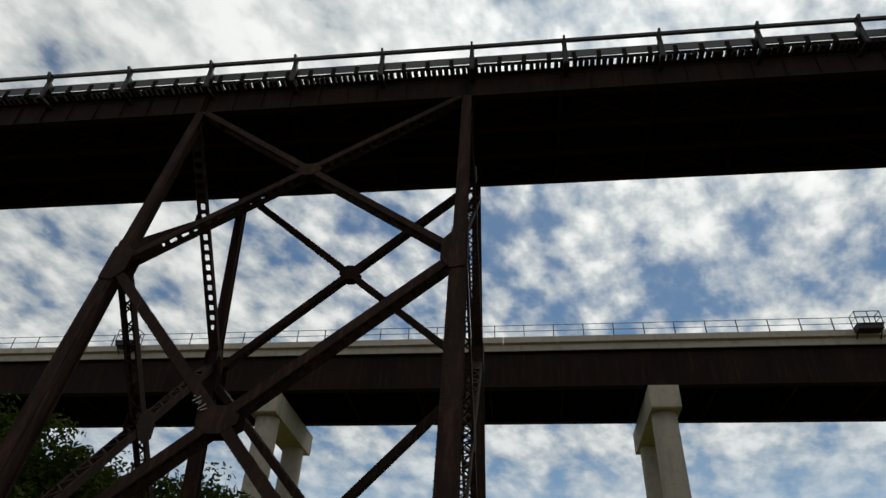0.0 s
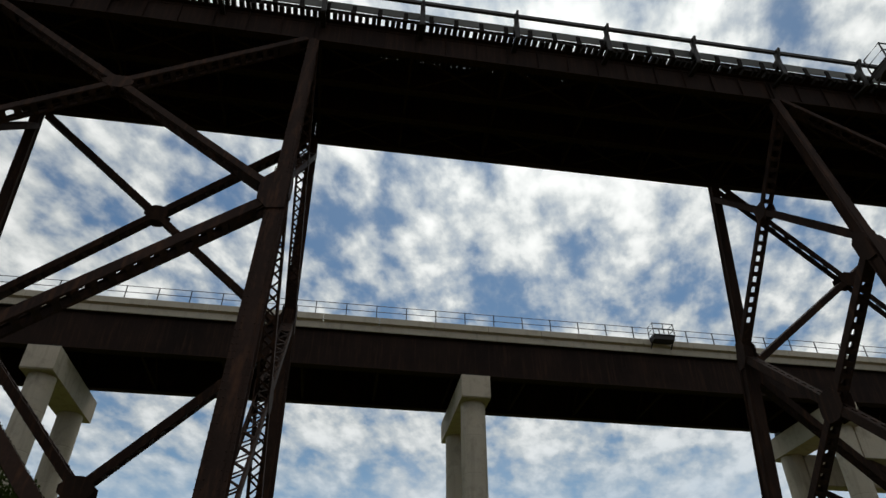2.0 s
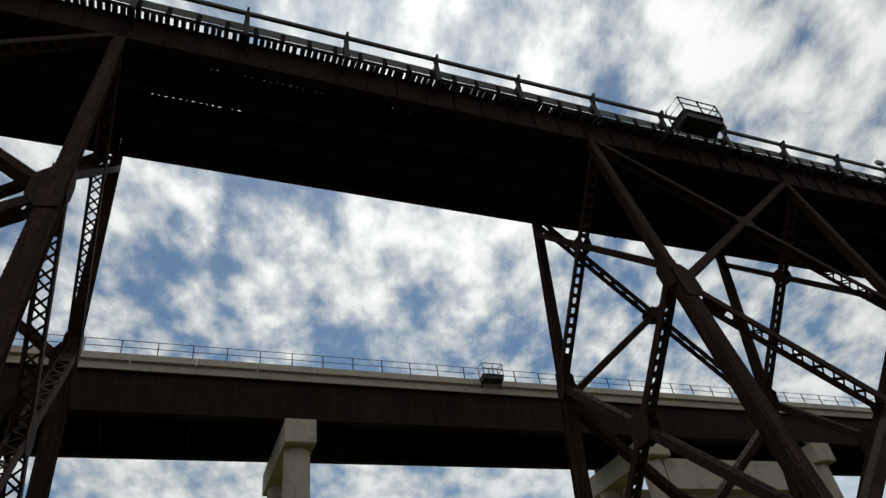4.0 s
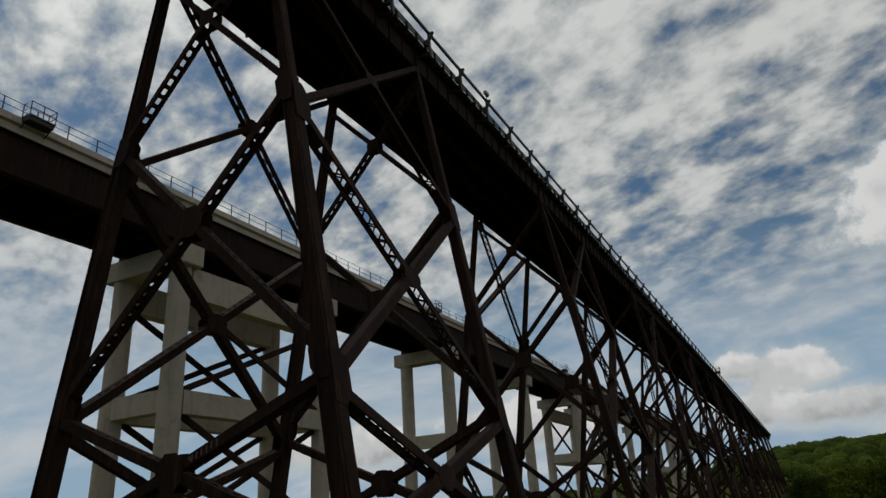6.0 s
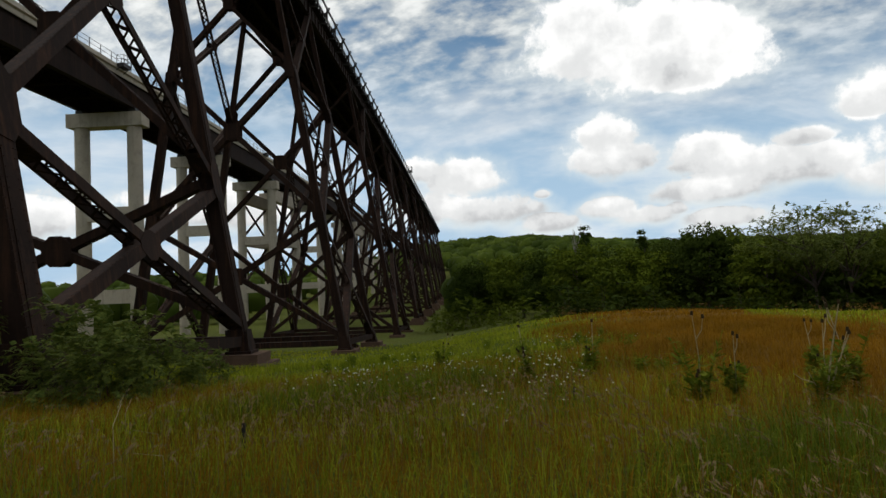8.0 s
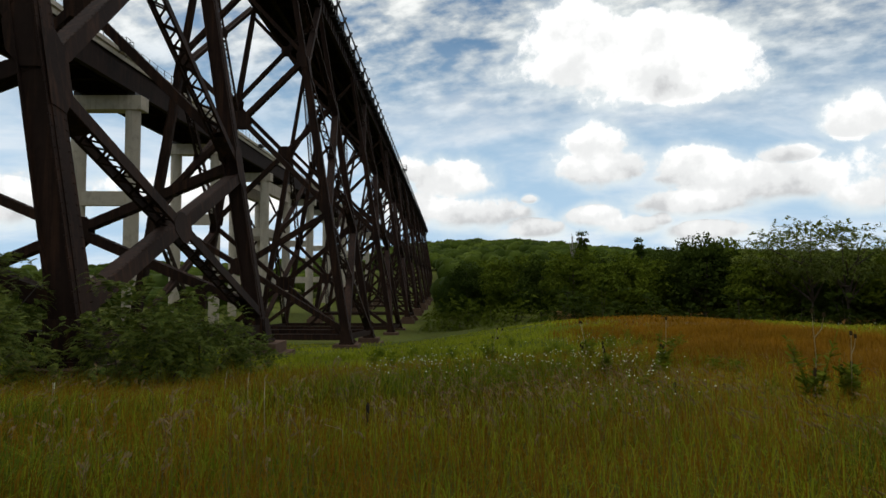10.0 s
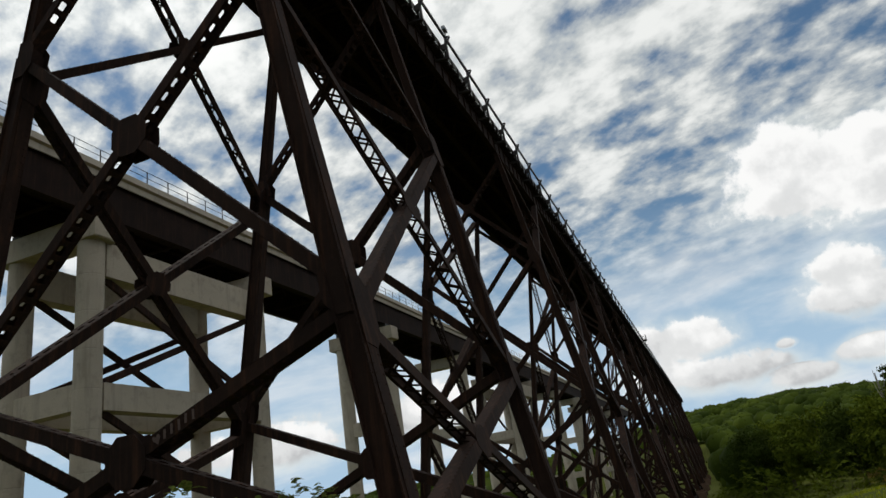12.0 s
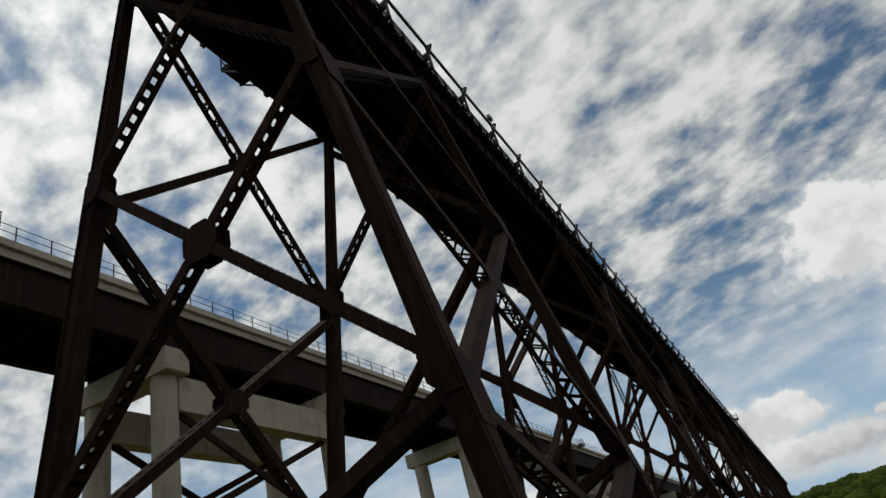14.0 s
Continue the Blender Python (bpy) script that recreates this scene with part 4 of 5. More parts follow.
def crown_points(rs, clumps, per, rx, rz, zc, blob, low=-0.75):
    """Clump centres, leaf places on rounded uneven clumps, and the way each leaf faces."""
    d = rs.normal(size=(clumps, 3))
    d /= np.linalg.norm(d, axis=1)[:, None]
    d[:, 2] = np.maximum(d[:, 2], low)
    r = rs.uniform(0.45, 1.0, (clumps, 1)) ** 0.6 * rs.uniform(0.75, 1.15, (clumps, 1))
    c = d * r * (rx, rx, rz) + (0, 0, zc)
    out = rs.normal(size=(clumps * per, 3))
    out /= np.linalg.norm(out, axis=1)[:, None]
    out[:, 2] = np.where(out[:, 2] < -0.45, -out[:, 2], out[:, 2])
    k = np.repeat(blob * rs.uniform(0.6, 1.3, (clumps, 1)), per, 0) * rs.uniform(0.55, 1.1, (clumps * per, 1))
    return c, np.repeat(c, per, 0) + out * k * (1, 1, 0.7), out


def facing(rs, out, size, slim=0.5):
    """Half axes for leaves that lie across the given directions, loosely."""
    n = len(out)
    nrm = out + rs.normal(size=(n, 3)) * 0.35
    a = np.cross(nrm, rs.normal(size=(n, 3)))
    a /= np.linalg.norm(a, axis=1)[:, None]
    b = np.cross(nrm, a)
    b /= np.linalg.norm(b, axis=1)[:, None]
    k = size * rs.uniform(0.6, 1.3, (n, 1)) / 2
    return a * k * slim, b * k


def tree(name, label, h, rx, seed, mat, clumps=70, per=46, leaf=0.34, bare=0.25, airy=False):
    """A tapered trunk with limbs that reach into a crown of many leaves."""
    rs = np.random.RandomState(seed)
    tr = thing(name, label, "tree", "trees round the meadow")
    rz = h * (1 - bare) / 2
    c, pts, out = crown_points(rs, clumps, per, rx, rz, h - rz, 0.5 if airy else 0.26 * rx + 0.25)
    trunk = Shape()
    lean = rs.uniform(-0.3, 0.3, 2)
    trunk.tube([(0, 0, -0.8), (0.1 * lean[0], 0.1 * lean[1], h * 0.2), (lean[0], lean[1], h * 0.55), (lean[0] * 1.4, lean[1] * 1.4, h * 0.9)], (0.015 if airy else 0.028) * h, 8, 0.18)
    part("trunk", trunk, BARK, tr)
    for i in range(9 if airy else 6):
        e = c[rs.randint(len(c))]
        z0 = min(h * rs.uniform(0.25, 0.6), max(0.5, e[2] - 0.5))
        limb = Shape()
        limb.tube([(0, 0, z0), (e[0] * 0.45, e[1] * 0.45, (z0 + e[2]) / 2 - 0.2), tuple(e)], 0.011 * h, 6, 0.25)
        part("limb", limb, BARK, tr)
    if airy:
        pts, u, v = fronds(rs, c, c - (0, 0, h - rz), per, leaf)
    else:
        u, v = facing(rs, out, leaf, 0.6)
    part("crown", quads("crown", pts, u, v, mat), None, tr)
    return tr


def fronds(rs, c, out, per, leaf):
    """Leaflets in two rows along drooping fronds, several fronds from each twig end."""
    m = 18
    n = per // m
    base = np.repeat(c, n, 0) + rs.normal(size=(len(c) * n, 3)) * 0.08
    d = np.repeat(out / np.linalg.norm(out, axis=1)[:, None], n, 0) * 0.7 + rs.normal(size=base.shape) * (0.7, 0.7, 0.45)
    d /= np.linalg.norm(d, axis=1)[:, None]
    side = np.cross(d, (0, 0, 1.0) + rs.normal(size=d.shape) * 0.25)
    side /= np.linalg.norm(side, axis=1)[:, None]
    length = min(0.75, 4.4 * leaf) * rs.uniform(0.7, 1.25, (len(d), 1))
    f = np.tile(np.repeat(np.linspace(0.12, 1.0, m // 2), 2), len(d))[:, None]
    sg = np.tile([1.0, -1.0], len(d) * m // 2)[:, None]
    d, side, length, base = (np.repeat(q, m, 0) for q in (d, side, length, base))
    k = leaf * (1.05 - 0.45 * f) * rs.uniform(0.8, 1.2, (len(d), 1)) / 2
    droop = np.array((0, 0, 1.0))
    v = (side * sg + d * 0.35 - droop * rs.uniform(0.1, 0.5, (len(d), 1))) * k
    pts = base + d * length * f - droop * length * 0.45 * f ** 2 + v
    return pts, d * k * 0.42, v


def bush(name, label, h, rx, seed, mat, group, leaf=0.17, clumps=60, per=60):
    rs = np.random.RandomState(seed)
    b = thing(name, label, "shrub", group)
    d = rs.normal(size=(clumps, 3))
    d /= np.linalg.norm(d, axis=1)[:, None]
    d[:, 2] = np.abs(d[:, 2])
    r = rs.uniform(0.35, 1.0, (clumps, 1)) ** 0.5 * rs.uniform(0.65, 1.28, (clumps, 1))
    c = d * r * (rx, rx, h * 0.92) + (0, 0, 0.1)
    pts, u, v = fronds(rs, c, c - (0, 0, h * 0.3), per, leaf)
    for i in range(7):
        e = c[rs.randint(len(c))]
        st = Shape()
        st.tube([(e[0] * 0.15, e[1] * 0.15, -0.5), (e[0] * 0.5, e[1] * 0.5, e[2] * 0.55), tuple(e)], 0.028, 5, 0.4)
        part("stem", st, BARK, b)
    part("foliage", quads("foliage", pts, u, v, mat), None, b)
    return b


def stand(ob, x, y, turn=0.0, size=1.0):
    ob.location = (x, y, float(ground_z(x, y)) - 0.05)
    ob.rotation_euler = (0, 0, turn)
    ob.scale = (size,) * 3
    return ob


def again(ob, x, y, turn, size=1.0):
    m = Matrix.Translation((x, y, float(ground_z(x, y)) - 0.05)) @ Matrix.Rotation(turn, 4, "Z")
    c = copy_thing(ob, m)
    c.scale = (size,) * 3
    return c


def place(az, dist, ex=7.9, ey=-14.4):
    return ex + dist * math.sin(radians(az)), ey + dist * math.cos(radians(az))


def top_of(ob):
    """Height of the highest leaf or twig above the foot."""
    best = 0.0
    for c in ob.children:
        co = np.empty(3 * len(c.data.vertices))
        c.data.vertices.foreach_get("co", co)
        best = max(best, float(co[2::3].max()))
    return best


def reach(az, dist, el, ob):
    """Ground spot in a direction, and the size at which a tree rises to the elevation el there."""
    x, y = place(az, dist)
    return x, y, (2.1 + dist * math.tan(radians(el)) - float(ground_z(x, y))) / top_of(ob)


rnd = random.Random(11)
KINDS = ((9.0, 4.0, 1, 130, LEAF_DARK), (8.0, 3.4, 2, 100, LEAF), (11.0, 4.2, 3, 120, LEAF_DARK), (7.0, 3.8, 4, 110, LEAF), (12.0, 5.0, 5, 150, LEAF_DARK))
broad = [tree("broadleaf_tree", "dark green broadleaf tree at the edge of the meadow" if m == LEAF_DARK else "yellow-green broadleaf tree at the edge of the meadow", h, rx, sd, m, cl, 78, 0.27, 0.06)
         for h, rx, sd, cl, m in KINDS]
spots = [(97, 92, 2.1), (99.5, 84, 2.5), (102, 90, 2.3), (104.5, 80, 2.2), (107, 86, 2.4), (109.8, 80, 3.7), (111.9, 84, 3.4), (114, 74, 2.1), (116.5, 82, 2.2),
         (119, 76, 2.1), (121.5, 80, 2.3), (124, 72, 3.0), (127, 80, 3.7), (130, 74, 3.1), (134, 82, 4.1), (138, 76, 3.3), (95, 105, 2.2), (100.5, 104, 2.5),
         (106, 102, 2.4), (108.3, 98, 3.3), (118, 96, 2.2), (123, 96, 2.9), (93, 120, 1.8), (142, 84, 3.9), (146, 78, 3.3), (91, 112, 1.6), (103.3, 76, 1.9), (113, 92, 2.3)]
for i, (az, dist, el) in enumerate(spots):
    k = i % 5 if i < 5 else (i * 3) % 5
    x, y, size = reach(az, dist, el, broad[k])
    (stand if i < 5 else again)(broad[k], x, y, rnd.uniform(0, 6.28), size)
low = [bush("meadow_edge_shrub", "dark leafy green shrub at the foot of the trees", 3.2, 2.6, 21 + i, LEAF_DARK, "shrubs at the meadow edge", 0.19, 52, 54) for i in range(2)]
low.append(bush("meadow_edge_shrub", "light yellow-green leafy shrub beyond the viaduct legs", 3.2, 2.6, 23, LEAF, "shrubs at the meadow edge", 0.18, 60, 54))
placed = set()
for i in range(30):
    az = 88 + i * 1.75 + rnd.uniform(-0.5, 0.5)
    x, y = place(az, rnd.uniform(60, 76) if az > 97 else rnd.uniform(64, 100))
    pick = 2 if az < 97.5 else i % 2
    size = rnd.uniform(0.6, 1.15)
    if pick not in placed:
        placed.add(pick)
        stand(low[pick], x, y, rnd.uniform(0, 6.28), size)
    else:
        again(low[pick], x, y, rnd.uniform(0, 6.28), size)
for i in range(14):
    x, y = place(rnd.uniform(89.0, 93.5), rnd.uniform(85, 190))
    again(low[2], x, y, rnd.uniform(0, 6.28), rnd.uniform(0.9, 1.6))
locust = tree("locust_tree", "tall airy locust tree with feathery open crown", 11.0, 4.8, 8, LEAF_SHRUB, 400, 90, 0.115, 0.40, True)
for i, (az, dist, el) in enumerate(((117.3, 72, 4.8), (119.6, 70, 4.3), (114.9, 76, 4.0))):
    x, y, size = reach(az, dist, el, locust)
    (again if i else stand)(locust, x, y, 0.4 + 1.7 * i, size)
spire = tree("spire_tree", "narrow dark pointed tree above the tree line", 11.0, 0.8, 9, LEAF_DARK, 60, 40, 0.24, 0.1)
for i, (az, dist, el) in enumerate(((105.0, 88, 3.35), (100.4, 88, 3.95))):
    x, y, size = reach(az, dist, el, spire)
    (again if i else stand)(spire, x, y, float(i), size)

snag = thing("dead_tree", "bare grey dead tree with a few forked branches", "tree")
s = Shape()
s.tube([(0, 0, -0.6), (0.1, 0, 5), (-0.1, 0.1, 9.6)], 0.16, 7, 0.3)
part("trunk", s, DEADWOOD, snag)
for k, (dx2, dy2, z0, z1) in enumerate(((-1.2, 0.3, 6.2, 9.8), (-0.7, -0.4, 7.4, 10.3), (0.9, 0.2, 6.8, 9.0), (-1.7, 0.1, 7.0, 8.8))):
    s = Shape()
    s.tube([(0, 0, z0), (dx2 * 0.55, dy2, (z0 + z1) / 2), (dx2, dy2 * 1.4, z1)], 0.06, 5, 0.3)
    part("branch", s, DEADWOOD, snag)
x, y, size = reach(99.6, 86, 4.0, snag)
stand(snag, x, y, 0.0, size)

BANK = ((-37.5, 47, 17.8), (-33, 49, 16.3), (-28.3, 48, 16.6), (-24.6, 50, 15.2), (-43, 45, 19.0), (-49, 46, 19.0))
left = tree("bank_tree", "large dark leafy tree on the bank beyond the viaduct", 12.5, 5.4, 31, LEAF_DARK, 170, 90, 0.30, 0.08)
for i, (az, dist, el) in enumerate(BANK):
    x, y = 2.6 + dist * math.sin(radians(az)), -21.3 + dist * math.cos(radians(az))
    size = (2.2 + dist * math.tan(radians(el)) - float(ground_z(x, y))) / 12.5
    (again if i else stand)(left, x, y, 0.3 + i * 1.3, size)

shrubs = [bush("sumac_shrub", "dense green shrub with feathery leaves by the viaduct leg", 2.5, 1.7, 41 + i, LEAF_SHRUB, "shrubs by the viaduct", 0.070, 125, 162) for i in range(3)]
SHRUB_AT = [(20.9, -7.4, 0.75), (22.4, -7.5, 0.8), (21.7, -6.3, 0.9), (18.5, -4.7, 0.85), (20.1, -3.9, 0.85), (16.4, -3.6, 0.9), (17.6, -2.2, 1.0), (14.4, -2.0, 0.95),
            (19.6, -1.4, 1.0), (12.2, -0.4, 0.9), (22.6, -0.6, 0.9), (15.6, 0.6, 1.1), (26.6, -2.0, 0.7), (29.0, 0.0, 0.8), (10.6, 1.6, 0.9), (13.0, 3.2, 1.0), (23.6, -8.2, 0.5)]
for i, (x, y, k) in enumerate(SHRUB_AT):
    (stand if i < 3 else again)(shrubs[i % 3], x, y, i * 1.7, k)
sapling = tree("locust_sapling", "young feathery locust sapling among the shrubs", 3.3, 1.3, 12, LEAF_SHRUB, 80, 126, 0.065, 0.3, True)
stand(sapling, 20.8, -2.2)
again(sapling, 22.0, -3.0, 1.0, 0.95)
again(sapling, 18.0, -1.9, 2.0, 0.86)
again(sapling, 13.6, -0.6, 4.0, 0.85)


# far woods: thousands of lumpy crowns with loose leaves over them, in one sheet
def woods(bands, around, rings, loose, seed):
    rs = np.random.RandomState(seed)
    cs, hs = [], []
    for az0, az1, r0, r1, n, h in bands:
        az = np.radians(rs.uniform(az0, az1, n))
        r = np.sqrt(rs.uniform(r0**2, r1**2, n))
        cs.append(np.stack([10 + r * np.sin(az), -15 + r * np.cos(az)], 1))
        hs.append(h * rs.uniform(0.7, 1.25, n))
    c, h = np.concatenate(cs), np.concatenate(hs)
    keep = ~((c[:, 1] > -12) & (c[:, 1] < 46) & (c[:, 0] > -100) & (c[:, 0] < 430))
    c, h = c[keep], h[keep]
    n = len(c)
    middle = np.column_stack([c, ground_z(c[:, 0], c[:, 1]) + h * 0.45])

    def bulge(d, seat):
        """Uneven radius of a crown in the directions d, different at each seat."""
        a = seat[..., :1] * 1.7 + seat[..., 1:2]
        return (1 + 0.15 * np.sin(4 * d[..., :1] + a) * np.sin(5 * d[..., 1:2] + 3 * d[..., 2:3] + a)
                + 0.09 * np.sin(11 * d[..., :1] + 7 * d[..., 2:3] + 2 * a) * np.sin(9 * d[..., 1:2] - 6 * d[..., 2:3] + a))

    th = np.linspace(0.02, 0.66 * math.pi, rings)[:, None]
    ph = np.linspace(0, 2 * math.pi, around, endpoint=False)[None]
    d = np.stack([np.sin(th) * np.cos(ph), np.sin(th) * np.sin(ph), np.cos(th) + 0 * ph], 2).reshape(1, -1, 3)
    seat = middle[:, None, :2]
    co = middle[:, None] + d * bulge(d, seat) * (h * 0.47)[:, None, None]
    m = around * rings
    face = np.array([(a * around + b, (a + 1) * around + b, (a + 1) * around + (b + 1) % around, a * around + (b + 1) % around) for a in range(rings - 1) for b in range(around)])
    face = (face[None] + (np.arange(n) * m)[:, None, None]).reshape(-1, 4)
    co = co.reshape(-1, 3)
    # loose leaves that roughen each outline
    e = rs.normal(size=(n, loose, 3))
    e /= np.linalg.norm(e, axis=2)[..., None]
    e[..., 2] = np.where(e[..., 2] < -0.2, -e[..., 2], e[..., 2])
    at = middle[:, None] + e * bulge(e, seat) * (h * 0.485)[:, None, None]
    nrm = e + rs.normal(size=e.shape) * 0.5
    a = np.cross(nrm, rs.normal(size=e.shape))
    a /= np.linalg.norm(a, axis=2)[..., None]
    b = np.cross(nrm, a)
    b /= np.linalg.norm(b, axis=2)[..., None]
    k = np.minimum(h * 0.03, 0.32)[:, None, None] * rs.uniform(0.6, 1.3, (n, loose, 1))
    leaf = np.stack([at - a * k - b * k, at + a * k - b * k, at + a * k * 0.6 + b * k, at - a * k * 0.6 + b * k], 2).reshape(-1, 3)
    face = np.concatenate([face, np.arange(4 * n * loose).reshape(-1, 4) + len(co)])
    co = np.concatenate([co, leaf])
    me = bpy.data.meshes.new("far_woods")
    me.vertices.add(len(co))
    me.vertices.foreach_set("co", co.ravel())
    me.loops.add(face.size)
    me.loops.foreach_set("vertex_index", face.ravel())
    me.polygons.add(len(face))
    me.polygons.foreach_set("loop_start", np.arange(0, face.size, 4))
    me.materials.append(LEAF_FAR)
    me.update(calc_edges=True)
    smooth(me)
    tagged(new("far_woods", me), "dense green broadleaf woods covering the valley sides", "woods", kind="stuff")


woods(((84, 150, 125, 300, 560, 8.5), (84, 150, 300, 640, 1250, 10.5), (88, 112, 480, 640, 300, 10.5)), 13, 7, 44, 5)
woods(((10, 84, 115, 560, 1100, 10), (-80, 10, 90, 420, 600, 10), (150, 280, 110, 420, 500, 10)), 8, 4, 8, 6)


# ---------- meadow growth ----------
def dry_side(x, y):
    return -y - (15.0 + 0.12 * x)


def green_corner(x, y, p):
    """The fresh green patch on the crest at the far side of the dry meadow."""
    az, r = np.degrees(np.arctan2(x - 7.9, y + 14.4)), np.hypot(x - 7.9, y + 14.4)
    return (az > 112.3) & (r > 24 + 2.8 * np.maximum(0, 118 - az) + 2.0 * p)


def blades(name, label, mat, n, r0, r1, h0, h1, w, want, seed, az0=20, az1=150):
    """Grass blades bent over at the tip, one joined sheet."""
    rs = np.random.RandomState(seed)
    az = np.radians(rs.uniform(az0, az1, n))
    r = np.sqrt(rs.uniform(r0**2, r1**2, n))
    x, y = 8.8 + r * np.sin(az), -13.0 + r * np.cos(az)
    patch = np.sin(x * 0.55 + 1.0) * np.sin(y * 0.6) + 0.5 * np.sin(x * 1.7 + y * 1.3)
    keep = want(x, y, rs.uniform(-1, 1, n), patch)
    x, y, patch = x[keep], y[keep], patch[keep]
    n = len(x)
    z = ground_z(x, y)
    h = rs.uniform(h0, h1, n) * (1 + 0.22 * patch)
    t = rs.uniform(0, 2 * math.pi, n)
    lean = rs.uniform(0.15, 1.3, n) * h
    wx, wy = np.cos(t) * w / 2, np.sin(t) * w / 2
    lx, ly = -np.sin(t) * lean + 0.12 * h, np.cos(t) * lean
    rows = [(x - wx, y - wy, z - 0.03), (x + wx, y + wy, z - 0.03), (x + lx * 0.35 + wx * 0.8, y + ly * 0.35 + wy * 0.8, z + h * 0.6),
            (x + lx * 0.35 - wx * 0.8, y + ly * 0.35 - wy * 0.8, z + h * 0.6), (x + lx, y + ly, z + h * (1 - 0.33 * lean / h))]
    co = np.stack([np.stack(p, 1) for p in rows], 1).reshape(-1, 3)
    i = np.arange(n) * 5
    loops = np.stack([i, i + 1, i + 2, i + 3, i + 3, i + 2, i + 4], 1).ravel()
    me = bpy.data.meshes.new(name)
    me.vertices.add(5 * n)
    me.vertices.foreach_set("co", co.ravel())
    me.loops.add(7 * n)
    me.loops.foreach_set("vertex_index", loops)
    me.polygons.add(2 * n)
    st = np.stack([np.arange(n) * 7, np.arange(n) * 7 + 4], 1).ravel()
    me.polygons.foreach_set("loop_start", st)
    me.materials.append(mat)
    me.update(calc_edges=True)
    return tagged(new(name, me), label, "grass", kind="stuff")


green = lambda x, y, q, p: (dry_side(x, y) + 1.3 * p + 1.2 * q < 0.5) & (x < 70)
brown = lambda x, y, q, p: (dry_side(x, y) + 1.3 * p + 1.2 * q > -0.3) & (x < 76) & (~green_corner(x, y, p) | (q > 0.7))
front = lambda x, y, q, p: q * 1.2 + p < 0.75
blades("meadow_grass", "long green grass in the strip beside the viaduct", GRASS, 80000, 2.0, 14, 0.20, 0.50, 0.009, green, 61, -60, 180)
blades("meadow_grass", "long green grass in the strip beside the viaduct", GRASS, 90000, 14, 34, 0.12, 0.34, 0.016, green, 62)
blades("meadow_grass", "long green grass in the strip beside the viaduct", GRASS, 50000, 34, 80, 0.12, 0.30, 0.04, green, 63)
blades("meadow_grass", "fresh green grass on the crest of the dry meadow", GRASS, 36000, 22, 70, 0.10, 0.28, 0.045, lambda x, y, q, p: green_corner(x, y, p + 0.5 * q), 69, 112, 150)
blades("tufted_grass", "fresh green grass tufts among the dry grass", WEED, 80000, 2.0, 11, 0.20, 0.50, 0.009, lambda x, y, q, p: p + 0.4 * q > 0.55, 67)
blades("seeding_grass", "reddish brown seeding grass of the dry meadow", HAY, 95000, 2.0, 14, 0.25, 0.62, 0.006, front, 64, -20, 220)
blades("seeding_grass", "reddish brown seeding grass of the dry meadow", HAY, 80000, 12, 30, 0.16, 0.42, 0.013, brown, 65, 85, 150)
blades("seeding_grass", "reddish brown seeding grass of the dry meadow", HAY, 60000, 30, 80, 0.10, 0.26, 0.042, brown, 66, 88, 150)

blades("seed_stalk", "pale drooping seed stalks of tall grass", STALK, 1600, 6.0, 14, 0.35, 0.6, 0.006, front, 68, 60, 150)


def plumes(n, seed):
    """Seed heads of tall grass: a nodding spray of small pale spikelets on each bent stalk."""
    rs = np.random.RandomState(seed)
    az, r = np.radians(rs.uniform(50, 150, n)), np.sqrt(rs.uniform(16, 95, n))
    x, y = 8.2 + r * np.sin(az), -13.2 + r * np.cos(az)
    keep = np.sin(x * 0.9 + 0.4) * np.sin(y * 0.8) + rs.uniform(-0.6, 0.6, n) > -0.1
    x, y = x[keep], y[keep]
    n = len(x)
    h, t, m = rs.uniform(0.45, 0.85, n), rs.uniform(-0.6, 1.0, n), 14
    base = np.stack([x, y, ground_z(x, y)], 1)
    side = np.stack([np.cos(t), np.sin(t), np.zeros(n)], 1)
    f = np.linspace(0.0, 1.0, m)[None, :, None]
    arc = base[:, None] + np.stack([0 * h, 0 * h, h], 1)[:, None] * (0.72 + 0.28 * f - 0.22 * f ** 2) + side[:, None] * (0.05 + 0.24 * f ** 1.5) * h[:, None, None]
    pts = arc.reshape(-1, 3) + rs.normal(size=(n * m, 3)) * 0.008
    v = np.repeat(side * 0.016 + (0, 0, 0.006), m, 0)
    u = np.cross(v, rs.normal(size=v.shape))
    u *= 0.0035 / np.linalg.norm(u, axis=1)[:, None]
    stems_c = base + np.stack([0 * h, 0 * h, h * 0.36], 1)
    stems_u = np.stack([-np.sin(t), np.cos(t), 0 * t], 1) * 0.0016
    stems_v = np.stack([0 * h, 0 * h, h * 0.37], 1) + side * 0.02
    me = quads("grass_plumes", np.concatenate([pts, stems_c]), np.concatenate([u, stems_u]), np.concatenate([v, stems_v]), STALK)
    tagged(new("grass_plumes", me), "nodding pale seed heads of tall meadow grass", "grass", kind="stuff")


plumes(1500, 72)


